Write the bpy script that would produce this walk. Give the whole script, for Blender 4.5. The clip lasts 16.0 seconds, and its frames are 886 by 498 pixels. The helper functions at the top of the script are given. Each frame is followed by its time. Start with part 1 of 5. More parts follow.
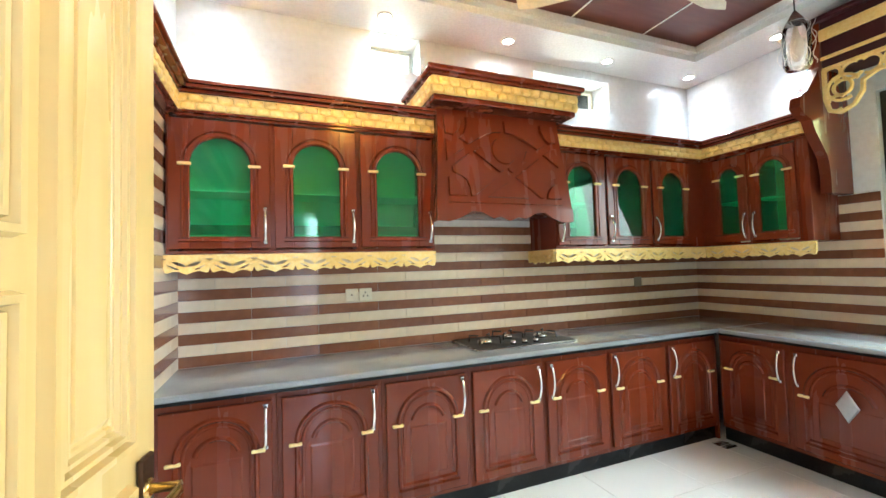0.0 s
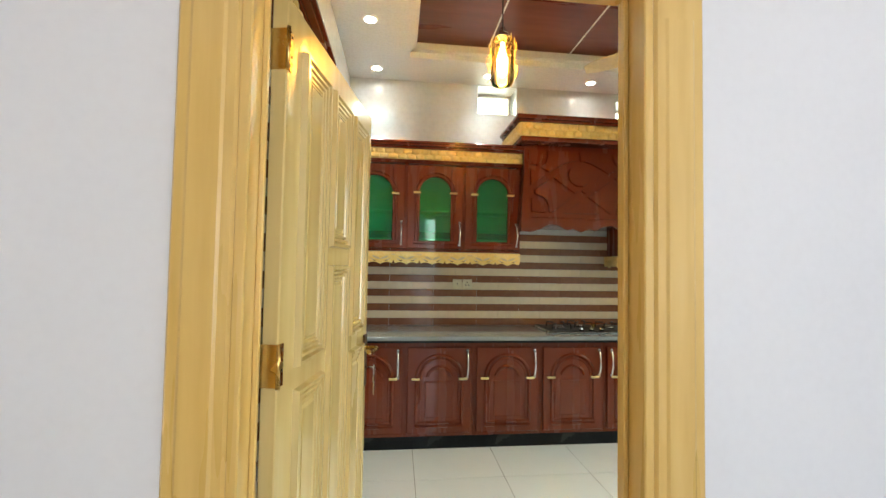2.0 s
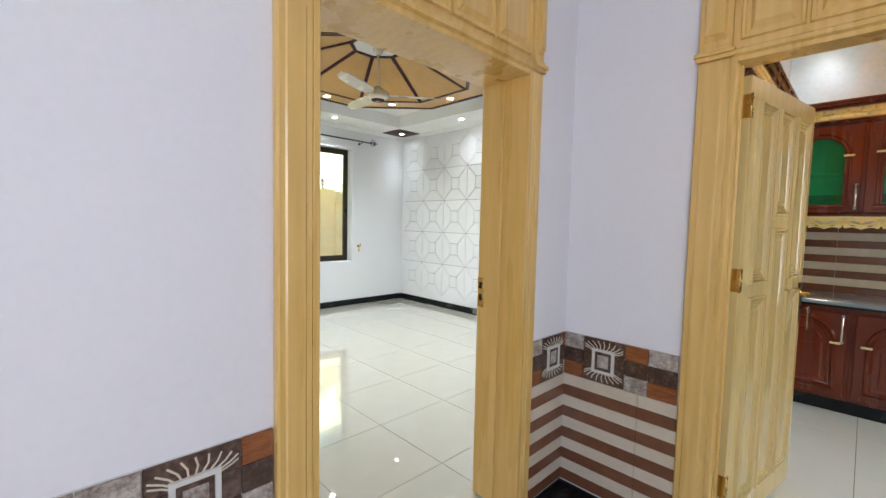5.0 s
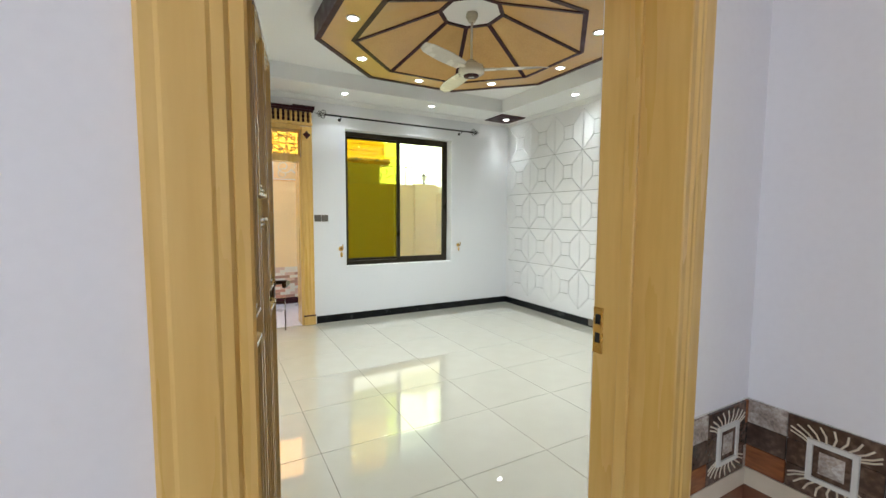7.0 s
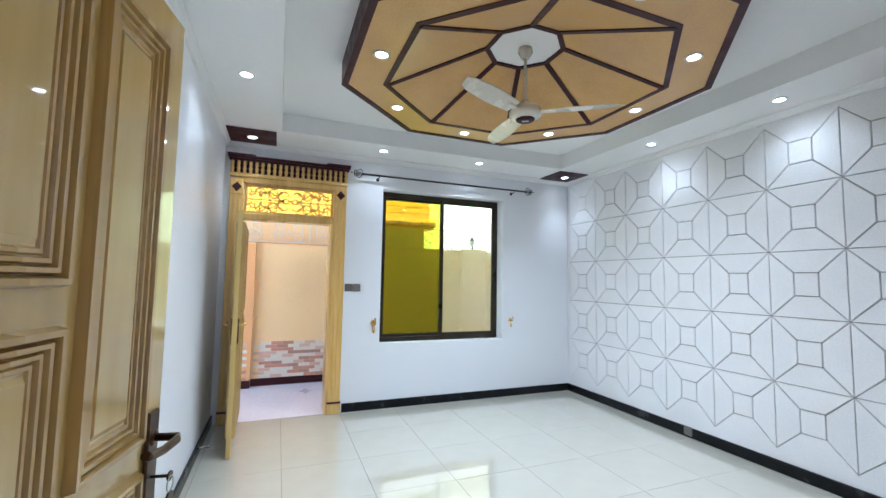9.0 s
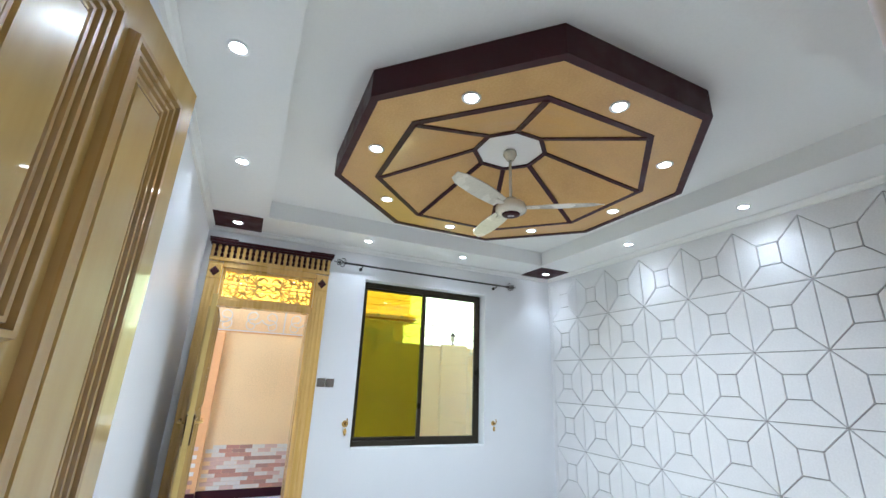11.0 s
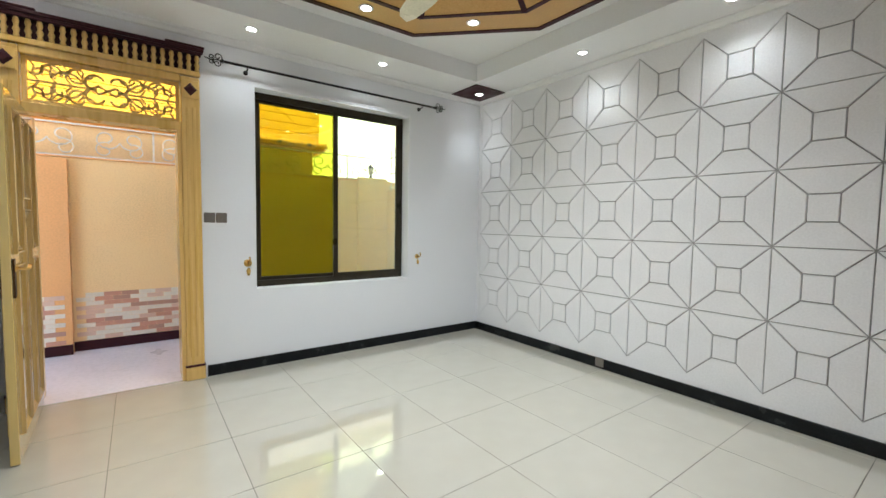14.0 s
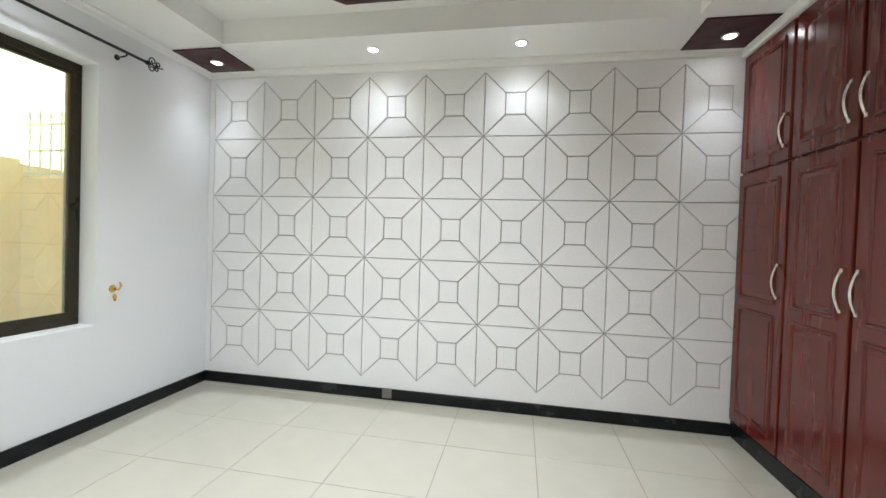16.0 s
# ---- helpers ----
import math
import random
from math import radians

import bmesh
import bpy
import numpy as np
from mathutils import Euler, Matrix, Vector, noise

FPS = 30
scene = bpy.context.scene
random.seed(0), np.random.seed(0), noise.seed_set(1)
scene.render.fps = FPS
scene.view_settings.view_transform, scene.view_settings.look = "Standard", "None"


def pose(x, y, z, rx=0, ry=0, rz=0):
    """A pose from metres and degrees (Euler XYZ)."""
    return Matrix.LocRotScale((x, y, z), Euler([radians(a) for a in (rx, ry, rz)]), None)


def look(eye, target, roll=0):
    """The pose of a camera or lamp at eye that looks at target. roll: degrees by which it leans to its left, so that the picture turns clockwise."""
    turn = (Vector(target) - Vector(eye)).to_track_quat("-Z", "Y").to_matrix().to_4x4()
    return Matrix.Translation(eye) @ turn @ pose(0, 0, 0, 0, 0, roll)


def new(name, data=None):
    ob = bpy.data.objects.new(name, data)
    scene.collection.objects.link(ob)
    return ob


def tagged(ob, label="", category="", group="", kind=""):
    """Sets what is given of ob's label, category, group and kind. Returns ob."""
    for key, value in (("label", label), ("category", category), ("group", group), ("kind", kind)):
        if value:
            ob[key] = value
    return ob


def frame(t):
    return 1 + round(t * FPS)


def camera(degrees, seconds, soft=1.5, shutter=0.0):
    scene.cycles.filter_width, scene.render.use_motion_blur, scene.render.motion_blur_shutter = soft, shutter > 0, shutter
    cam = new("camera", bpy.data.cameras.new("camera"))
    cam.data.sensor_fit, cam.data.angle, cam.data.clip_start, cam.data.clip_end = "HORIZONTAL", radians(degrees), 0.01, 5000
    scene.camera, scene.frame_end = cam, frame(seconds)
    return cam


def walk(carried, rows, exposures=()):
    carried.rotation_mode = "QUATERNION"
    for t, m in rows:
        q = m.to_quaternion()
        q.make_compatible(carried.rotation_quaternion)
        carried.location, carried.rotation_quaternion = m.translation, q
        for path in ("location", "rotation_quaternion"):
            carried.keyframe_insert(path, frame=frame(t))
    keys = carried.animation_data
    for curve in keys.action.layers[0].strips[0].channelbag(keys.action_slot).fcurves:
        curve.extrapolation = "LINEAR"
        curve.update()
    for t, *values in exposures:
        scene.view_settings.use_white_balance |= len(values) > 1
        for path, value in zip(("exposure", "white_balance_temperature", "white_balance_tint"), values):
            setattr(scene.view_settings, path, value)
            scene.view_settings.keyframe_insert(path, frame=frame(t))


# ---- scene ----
cam = camera(93.9, 16.0)
PATH = [
    (0, (0.724, 0.145, 1.437), (1.47, 1.999, 1.519), -1.7),
    (0.5, (0.67, -0.013, 1.443), (1.24, 1.901, 1.563), -0.6),
    (1, (0.68, -0.248, 1.469), (1.102, 1.701, 1.621), 0.2),
    (1.5, (0.686, -0.494, 1.438), (1.006, 1.475, 1.58), 0.8),
    (2, (0.647, -0.786, 1.432), (0.862, 1.201, 1.508), 1.0),
    (2.2, (0.626, -0.895, 1.444), (0.802, 1.097, 1.476), 1.2),
    (2.5, (0.609, -1.035, 1.431), (0.694, 0.963, 1.454), 1.4),
    (2.8, (0.655, -1.2, 1.411), (0.516, 0.796, 1.427), 1.8),
    (3, (0.672, -1.322, 1.378), (0.382, 0.657, 1.393), 2.2),
    (3.5, (0.752, -1.602, 1.396), (-0.003, 0.249, 1.347), 2.8),
    (4, (0.762, -1.773, 1.387), (-0.329, -0.099, 1.288), 2.8),
    (4.5, (0.754, -1.932, 1.37), (-0.543, -0.414, 1.253), 2.2),
    (4.7, (0.76, -1.975, 1.395), (-0.594, -0.509, 1.274), 1.8),
    (6.8, (0.378, -1.497, 1.451), (-1.34, -0.484, 1.292), 0.3),
    (7, (0.298, -1.428, 1.427), (-1.447, -0.465, 1.27), 0.3),
    (7.5, (0.126, -1.229, 1.45), (-1.681, -0.385, 1.293), 0.2),
    (8, (-0.032, -1.078, 1.471), (-1.875, -0.311, 1.362), 0.3),
    (8.5, (-0.243, -1.014, 1.495), (-2.104, -0.281, 1.485), 0.6),
    (9, (-0.4, -0.996, 1.501), (-2.255, -0.263, 1.65), 1.0),
    (9.2, (-0.432, -0.982, 1.525), (-2.28, -0.249, 1.744), 1.2),
    (10.3, (-0.478, -1.0, 1.49), (-2.262, -0.235, 2.06), 1.8),
    (10.9, (-0.489, -1.018, 1.462), (-2.245, -0.226, 2.08), 2.2),
    (11.3, (-0.482, -1.033, 1.442), (-2.233, -0.239, 1.991), 2.4),
    (11.5, (-0.476, -1.025, 1.442), (-2.251, -0.206, 1.866), 2.3),
    (12, (-0.465, -0.997, 1.392), (-2.271, -0.145, 1.506), 2.1),
    (12.5, (-0.484, -0.996, 1.375), (-2.282, -0.126, 1.282), 1.7),
    (13, (-0.623, -0.942, 1.36), (-2.405, -0.048, 1.197), 1.3),
    (13.5, (-0.857, -0.813, 1.365), (-2.591, 0.174, 1.223), 1.2),
    (14, (-1.149, -0.749, 1.373), (-2.755, 0.438, 1.251), 0.9),
    (14.5, (-1.434, -0.678, 1.392), (-2.846, 0.735, 1.289), 0.7),
    (15, (-1.762, -0.617, 1.368), (-2.882, 1.039, 1.292), 1.3),
    (15.5, (-2.061, -0.619, 1.397), (-2.815, 1.232, 1.33), 1.5),
    (16, (-2.291, -0.662, 1.421), (-2.657, 1.304, 1.381), 1.9),
]
walk(cam, [(t, look(eye, target, roll)) for t, eye, target, roll in PATH],
     [(0, 2.8, 5750, 3), (0.6, 2.5, 5600, 1), (1, 2.25, 5350, -2), (1.5, 2.0, 5900, 0), (2.5, 1.84, 6800, -4), (3.1, 1.8, 6500, -2), (3.6, 1.6, 6200, 2), (4.5, 1.5, 6100, 6), (7, 1.3, 6300, 3),
      (8, 1.34, 5700, 8), (9, 1.32, 5300, 7), (11.5, 1.42, 5500, 7), (12.5, 1.08, 6100, 8), (14.5, 1.06, 6200, 7), (16, 1.36, 6200, 7)])

# ---- light ----
world = bpy.data.worlds.new("world")
scene.world = world
world.use_nodes = True
sky = world.node_tree.nodes.new("ShaderNodeTexSky")
sky.sky_type = "NISHITA"
sky.sun_disc = False
sky.sun_elevation, sky.sun_rotation = radians(39), radians(109)
world.node_tree.links.new(sky.outputs[0], world.node_tree.nodes["Background"].inputs[0])
world.node_tree.nodes["Background"].inputs[1].default_value = 0.15


def lamp(name, kind, m, energy, color=(1, 1, 1), **more):
    d = bpy.data.lights.new(name, kind)
    d.energy, d.color = energy, color
    if kind == "AREA":
        d.shape, d.size, d.size_y = more.get("shape", "RECTANGLE"), more["size"], more.get("size_y", more["size"])
        d.spread = radians(more.get("spread", 180))
    if kind == "SUN":
        d.angle = radians(0.5)
    ob = new(name, d)
    ob.matrix_world = m
    return ob


lamp("sun", "SUN", look((0, 0, 0), (-0.72, 0.25, -0.62)), 5.0, (1, 0.93, 0.84))
COOL = (0.93, 0.97, 1.0)
# daylight in the window openings that lead outside
lamp("window_daylight", "AREA", look((-5.58, 0.96, 1.68), (-2, 0.96, 2.6)), 4, (1, 0.98, 0.8), size=1.4, size_y=1.6)
# fill light added for the lobby, set in an unseen made-up opening
lamp("lobby_fill", "AREA", look((1.95, -3.62, 1.5), (0.35, -0.4, 1.3)), 12, (0.86, 0.87, 1.0), size=1.3, size_y=2.0)
lamp("kitchen_daylight", "AREA", look((4.45, 1.0, 1.8), (1.8, 1.3, 0.1)), 7.5, (0.98, 1.0, 0.95), size=1.1, size_y=1.3, spread=105)


# ---- materials ----
def mat(name, base, rough=0.5, metal=0.0, **k):
    """Principled surface: two scales of colour variation, optional grain, bump and coat."""
    m = bpy.data.materials.new(name)
    m.use_nodes = True
    nt = m.node_tree
    N, L = nt.nodes, nt.links
    b = N["Principled BSDF"]
    b.inputs["Roughness"].default_value = rough
    b.inputs["Metallic"].default_value = metal
    b.inputs["Coat Weight"].default_value = k.get("coat", 0.0)
    b.inputs["Coat Roughness"].default_value = k.get("coat_rough", 0.08)
    b.inputs["IOR"].default_value = k.get("ior", 1.5)
    if "emit" in k:
        b.inputs["Emission Color"].default_value = (*k.get("emit_color", base), 1)
        b.inputs["Emission Strength"].default_value = k["emit"]
    tc = N.new("ShaderNodeTexCoord")
    mp = N.new("ShaderNodeMapping")
    mp.inputs["Scale"].default_value = k.get("stretch", (1, 1, 1))
    L.new(tc.outputs["Object"], mp.inputs[0])
    big, fine = N.new("ShaderNodeTexNoise"), N.new("ShaderNodeTexNoise")
    big.inputs["Scale"].default_value = k.get("big", 1.7)
    big.inputs["Detail"].default_value = 4
    fine.inputs["Scale"].default_value = k.get("fine", 40)
    fine.inputs["Detail"].default_value = 6
    L.new(mp.outputs[0], big.inputs[0])
    L.new(mp.outputs[0], fine.inputs[0])
    info = N.new("ShaderNodeObjectInfo")
    add = N.new("ShaderNodeMath")
    add.operation = "ADD"
    L.new(big.outputs[0], add.inputs[0])
    L.new(fine.outputs[0], add.inputs[1])
    tot = add
    if k.get("each", 0):
        mul = N.new("ShaderNodeMath")
        mul.operation = "MULTIPLY_ADD"
        L.new(info.outputs["Random"], mul.inputs[0])
        mul.inputs[1].default_value = k["each"]
        L.new(add.outputs[0], mul.inputs[2])
        tot = mul
    if k.get("grain", 0):
        w = N.new("ShaderNodeTexWave")
        w.wave_type, w.bands_direction = "BANDS", k.get("bands", "X")
        w.inputs["Scale"].default_value = k["grain"]
        w.inputs["Distortion"].default_value = k.get("warp", 6)
        w.inputs["Detail"].default_value = 3
        w.inputs["Detail Scale"].default_value = 0.8
        L.new(mp.outputs[0], w.inputs[0])
        mix = N.new("ShaderNodeMath")
        mix.operation = "MULTIPLY_ADD"
        L.new(w.outputs[0], mix.inputs[0])
        mix.inputs[1].default_value = k.get("grain_amount", 0.6)
        L.new(tot.outputs[0], mix.inputs[2])
        tot = mix
    ramp = N.new("ShaderNodeValToRGB")
    lo = k.get("dark", tuple(c * 0.86 for c in base))
    hi = k.get("light", tuple(min(1, c * 1.08) for c in base))
    top = 2.0 if (k.get("grain", 0) or k.get("each", 0)) else 1.4
    nrm = N.new("ShaderNodeMapRange")
    nrm.inputs["From Min"].default_value, nrm.inputs["From Max"].default_value = 0.6, top
    L.new(tot.outputs[0], nrm.inputs[0])
    L.new(nrm.outputs[0], ramp.inputs[0])
    e = ramp.color_ramp.elements
    e[0].color, e[1].color = (*lo, 1), (*hi, 1)
    mid = e.new(0.5)
    mid.color = (*base, 1)
    L.new(ramp.outputs[0], b.inputs["Base Color"])
    rr = N.new("ShaderNodeMapRange")
    rr.inputs["From Min"].default_value, rr.inputs["From Max"].default_value = 0.3, 0.7
    rr.inputs["To Min"].default_value, rr.inputs["To Max"].default_value = max(0.02, rough * 0.75), min(1, rough * 1.3)
    L.new(big.outputs[0], rr.inputs[0])
    L.new(rr.outputs[0], b.inputs["Roughness"])
    if k.get("bump", 0):
        bp = N.new("ShaderNodeBump")
        bp.inputs["Strength"].default_value = k["bump"]
        bp.inputs["Distance"].default_value = k.get("depth", 0.002)
        L.new(fine.outputs[0], bp.inputs["Height"])
        L.new(bp.outputs[0], b.inputs["Normal"])
    return m


def glass(name, color, rough=0.02, mirror=0.0, shine=1.0):
    """Thin pane: tinted see-through with a real reflection."""
    m = bpy.data.materials.new(name)
    m.use_nodes = True
    N, L = m.node_tree.nodes, m.node_tree.links
    N.remove(N["Principled BSDF"])
    t, g, mx = N.new("ShaderNodeBsdfTransparent"), N.new("ShaderNodeBsdfGlossy"), N.new("ShaderNodeMixShader")
    t.inputs[0].default_value = (*color, 1)
    g.inputs["Roughness"].default_value = rough
    g.inputs[0].default_value = (shine, shine, shine, 1)
    f, a = N.new("ShaderNodeFresnel"), N.new("ShaderNodeMath")
    f.inputs[0].default_value = 1.5
    a.operation, a.use_clamp = "ADD", True
    a.inputs[1].default_value = mirror
    L.new(f.outputs[0], a.inputs[0])
    L.new(a.outputs[0], mx.inputs[0])
    L.new(t.outputs[0], mx.inputs[1])
    L.new(g.outputs[0], mx.inputs[2])
    L.new(mx.outputs[0], N["Material Output"].inputs[0])
    return m


M_WALL = mat("white wall paint", (0.80, 0.81, 0.83), 0.45, big=0.7, fine=60, bump=0.05, depth=0.001, dark=(0.785, 0.795, 0.815), light=(0.81, 0.82, 0.84))
M_LOBBY = mat("lobby wall paint", (0.82, 0.795, 0.815), 0.5, big=0.6, fine=50, bump=0.04, depth=0.001, dark=(0.80, 0.775, 0.795), light=(0.83, 0.81, 0.83))
M_CEIL = mat("ceiling plaster", (0.89, 0.89, 0.875), 0.5, big=0.7, fine=60, bump=0.08, depth=0.001, dark=(0.86, 0.86, 0.845), light=(0.905, 0.905, 0.89))
M_KWALL = mat("pale blue-grey glazed wall tile", (0.68, 0.72, 0.75), 0.1, big=0.8, fine=25, bump=0.03, depth=0.002)
M_KCEIL = mat("kitchen ceiling paint", (0.78, 0.81, 0.83), 0.4, big=0.7, fine=60, bump=0.05, depth=0.001)
M_PANEL = mat("white wall panel", (0.86, 0.86, 0.865), 0.4, big=1.2, fine=80, each=0.12, bump=0.06, depth=0.001)
M_GROOVE = mat("grey panel groove", (0.32, 0.31, 0.305), 0.6, big=3, fine=50)
M_FLOOR = mat("polished cream floor tile", (0.50, 0.475, 0.405), 0.05, big=1.3, fine=6, each=0.15, coat=1.0, coat_rough=0.012, dark=(0.465, 0.44, 0.37), light=(0.53, 0.505, 0.435))
M_KFLOOR = mat("polished white kitchen floor tile", (0.85, 0.87, 0.86), 0.05, big=1.3, fine=6, each=0.15, coat=0.6, coat_rough=0.03, dark=(0.82, 0.84, 0.83), light=(0.87, 0.89, 0.88))
M_GROUT = mat("dark tile grout", (0.17, 0.15, 0.13), 0.8, fine=60)
M_BLACK = mat("black granite skirting", (0.008, 0.009, 0.010), 0.22, big=8, fine=180, light=(0.018, 0.021, 0.021), ior=1.3)
M_RED = mat("red brown lacquered wood", (0.155, 0.027, 0.009), 0.24, stretch=(9, 9, 0.9), big=1.2, fine=14, grain=1.4, warp=4, grain_amount=0.15, dark=(0.142, 0.024, 0.008), light=(0.172, 0.031, 0.011), ior=1.4, coat=0.3, coat_rough=0.06)
M_WARD = mat("deep red wardrobe lacquer", (0.105, 0.011, 0.008), 0.24, stretch=(9, 9, 0.9), big=1.2, fine=14, grain=1.4, warp=4, grain_amount=0.15, dark=(0.094, 0.0095, 0.0065), light=(0.118, 0.013, 0.0095), coat=0.25, coat_rough=0.1)
M_DARK = mat("dark maroon wood", (0.040, 0.006, 0.010), 0.45, stretch=(4, 4, 4), big=2, fine=30, dark=(0.034, 0.005, 0.0085), light=(0.052, 0.009, 0.013), ior=1.35)
M_PINE = mat("varnished yellow pine", (0.76, 0.50, 0.16), 0.3, stretch=(6, 6, 0.5), big=1.1, fine=8, grain=1.0, warp=9, grain_amount=0.25, dark=(0.66, 0.40, 0.10), light=(0.80, 0.57, 0.22), coat=0.45, coat_rough=0.12, bump=0.05, depth=0.001)
M_LEAF = mat("pale varnished door wood", (0.72, 0.54, 0.23), 0.22, stretch=(5, 5, 0.4), big=1.0, fine=8, grain=0.9, warp=9, grain_amount=0.3, dark=(0.65, 0.47, 0.175), light=(0.77, 0.60, 0.29), coat=0.9, coat_rough=0.06)
M_MOULD = mat("brown stained door moulding", (0.54, 0.36, 0.12), 0.26, stretch=(5, 5, 0.4), big=1.2, fine=9, grain=1.0, warp=8, grain_amount=0.3, dark=(0.46, 0.29, 0.09), light=(0.60, 0.42, 0.16), coat=0.9, coat_rough=0.05)
# emission gives the far backdrop the brightness of the distance
M_HAZE = mat("glowing far haze", (0.80, 0.83, 0.72), 0.8, big=0.4, fine=8, emit=0.5, emit_color=(0.82, 1.0, 0.92))
M_LEAF_GOLD = mat("golden varnished door wood", (0.64, 0.46, 0.16), 0.2, stretch=(5, 5, 0.4), big=1.0, fine=8, grain=0.9, warp=9, grain_amount=0.3, dark=(0.56, 0.39, 0.12), light=(0.70, 0.52, 0.21), coat=1.0, coat_rough=0.04)
M_TAN = mat("tan veneer", (0.62, 0.36, 0.10), 0.38, stretch=(3, 3, 3), big=1.5, fine=26, dark=(0.54, 0.30, 0.075), light=(0.68, 0.42, 0.14), coat=0.3)
M_GOLD = mat("gold painted carving", (0.84, 0.66, 0.27), 0.42, 0.15, big=5, fine=60, dark=(0.74, 0.52, 0.15), light=(0.88, 0.74, 0.40))
M_CHROME = mat("chrome", (0.78, 0.78, 0.78), 0.16, 1.0, big=5, fine=40)
M_BRASS = mat("polished brass", (0.70, 0.47, 0.16), 0.25, 1.0, big=5, fine=60)
M_BRONZE = mat("antique bronze", (0.075, 0.04, 0.02), 0.35, 0.7, big=6, fine=70, light=(0.16, 0.09, 0.04))
M_COUNTER = mat("grey granite counter", (0.25, 0.28, 0.31), 0.13, big=3, fine=220, dark=(0.17, 0.19, 0.21), light=(0.36, 0.39, 0.42), coat=0.4)
M_STEEL = mat("brushed steel", (0.55, 0.56, 0.56), 0.25, 1.0, stretch=(1, 20, 1), fine=60)
M_IRON = mat("black iron", (0.012, 0.011, 0.011), 0.45, 0.4, big=6, fine=90)
M_BROWNT = mat("brown glazed tile", (0.20, 0.083, 0.045), 0.16, big=3, fine=22, each=0.35, dark=(0.14, 0.053, 0.029), light=(0.27, 0.125, 0.07))
M_CREAMT = mat("cream glazed tile", (0.68, 0.59, 0.47), 0.16, big=3, fine=22, each=0.3, dark=(0.60, 0.51, 0.39), light=(0.74, 0.67, 0.56))
M_PEBBLE = mat("pebble print tile", (0.36, 0.30, 0.26), 0.2, big=26, fine=120, dark=(0.12, 0.09, 0.075), light=(0.62, 0.57, 0.51))
M_ORANGET = mat("orange wood print tile", (0.26, 0.085, 0.03), 0.18, stretch=(1, 1, 6), big=4, fine=20, dark=(0.15, 0.045, 0.02), light=(0.36, 0.14, 0.05))
M_MUDT = mat("dark marble print tile", (0.085, 0.05, 0.036), 0.18, big=9, fine=60, dark=(0.04, 0.022, 0.017), light=(0.2, 0.13, 0.1))
M_WHITET = mat("white raised tile", (0.68, 0.66, 0.62), 0.2, big=4, fine=40)
M_FRAME = mat("bronze anodised aluminium", (0.035, 0.028, 0.017), 0.35, 0.5, big=4, fine=80, light=(0.06, 0.05, 0.03))
M_PLASTIC = mat("ivory plastic", (0.66, 0.62, 0.50), 0.35, big=4, fine=60)
M_GREYPL = mat("grey switch plastic", (0.16, 0.14, 0.12), 0.3, big=4, fine=60)
M_FANW = mat("cream enamel", (0.72, 0.68, 0.56), 0.25, big=4, fine=60, coat=0.4)
M_PEACH = mat("peach exterior paint", (0.95, 0.71, 0.38), 0.7, big=1.2, fine=60, bump=0.2, depth=0.002)
M_ORANGEP = mat("orange exterior paint", (0.84, 0.47, 0.20), 0.7, big=1.2, fine=60, bump=0.2, depth=0.002)
M_SCROLL = mat("white painted iron", (0.80, 0.78, 0.74), 0.4, big=4, fine=60)
M_YARD = mat("pale terrace tile", (0.86, 0.82, 0.88), 0.35, big=1.2, fine=30)
M_BRICKS = [mat("brick print " + n, c, 0.4, big=5, fine=50, each=0.25) for n, c in (("red", (0.66, 0.34, 0.24)), ("pink", (0.78, 0.56, 0.44)), ("white", (0.88, 0.82, 0.70)), ("brown", (0.52, 0.30, 0.22)))]
M_BOARD = mat("yellow painted soffit board", (0.95, 0.50, 0.12), 0.6, big=2, fine=30)
M_BROWNP = mat("brown ceiling panel", (0.15, 0.042, 0.03), 0.34, stretch=(0.6, 4, 1), big=1.4, fine=5, dark=(0.12, 0.03, 0.022), light=(0.19, 0.065, 0.048), coat=0.15, coat_rough=0.2)
M_MINT = mat("mint inner lining", (0.78, 0.88, 0.80), 0.5, big=2, fine=30)
M_BULB = mat("lit lamp", (1, 0.97, 0.92), 0.5, emit=20, emit_color=(1, 0.98, 0.95))
M_GLOW = mat("glowing daylight haze", (1, 0.98, 0.85), 0.9, emit=1.6, emit_color=(1, 0.98, 0.86))
M_AMBER = mat("amber filament", (1, 0.55, 0.12), 0.5, emit=30, emit_color=(1, 0.5, 0.1))
G_GREEN = glass("green cabinet glass", (0.36, 0.92, 0.60), 0.03, 0.06, 0.45)
_n, _l = G_GREEN.node_tree.nodes, G_GREEN.node_tree.links
_d, _m = _n.new("ShaderNodeBsdfDiffuse"), _n.new("ShaderNodeMixShader")
_d.inputs[0].default_value = (0.05, 0.50, 0.21, 1)
_m.inputs[0].default_value = 0.13
_t = [x for x in _n if x.type == "BSDF_TRANSPARENT"][0]
_x = [x for x in _n if x.type == "MIX_SHADER" and x != _m][0]
_l.new(_t.outputs[0], _m.inputs[1])
_l.new(_d.outputs[0], _m.inputs[2])
_l.new(_m.outputs[0], _x.inputs[1])
G_OLIVE = glass("olive tinted window glass", (0.585, 0.62, 0.15), 0.015, 0.04)
G_PALE = glass("pale window glass", (0.94, 0.98, 0.78), 0.015, 0.15)
G_YELLOW = glass("yellow tinted glass", (0.97, 0.95, 0.58), 0.03, 0.02)
G_CLEAR = glass("clear lamp glass", (0.985, 0.98, 0.97), 0.02, 0.06)
G_AMBER = glass("amber lamp glass", (1.0, 0.84, 0.52), 0.04, 0.05)


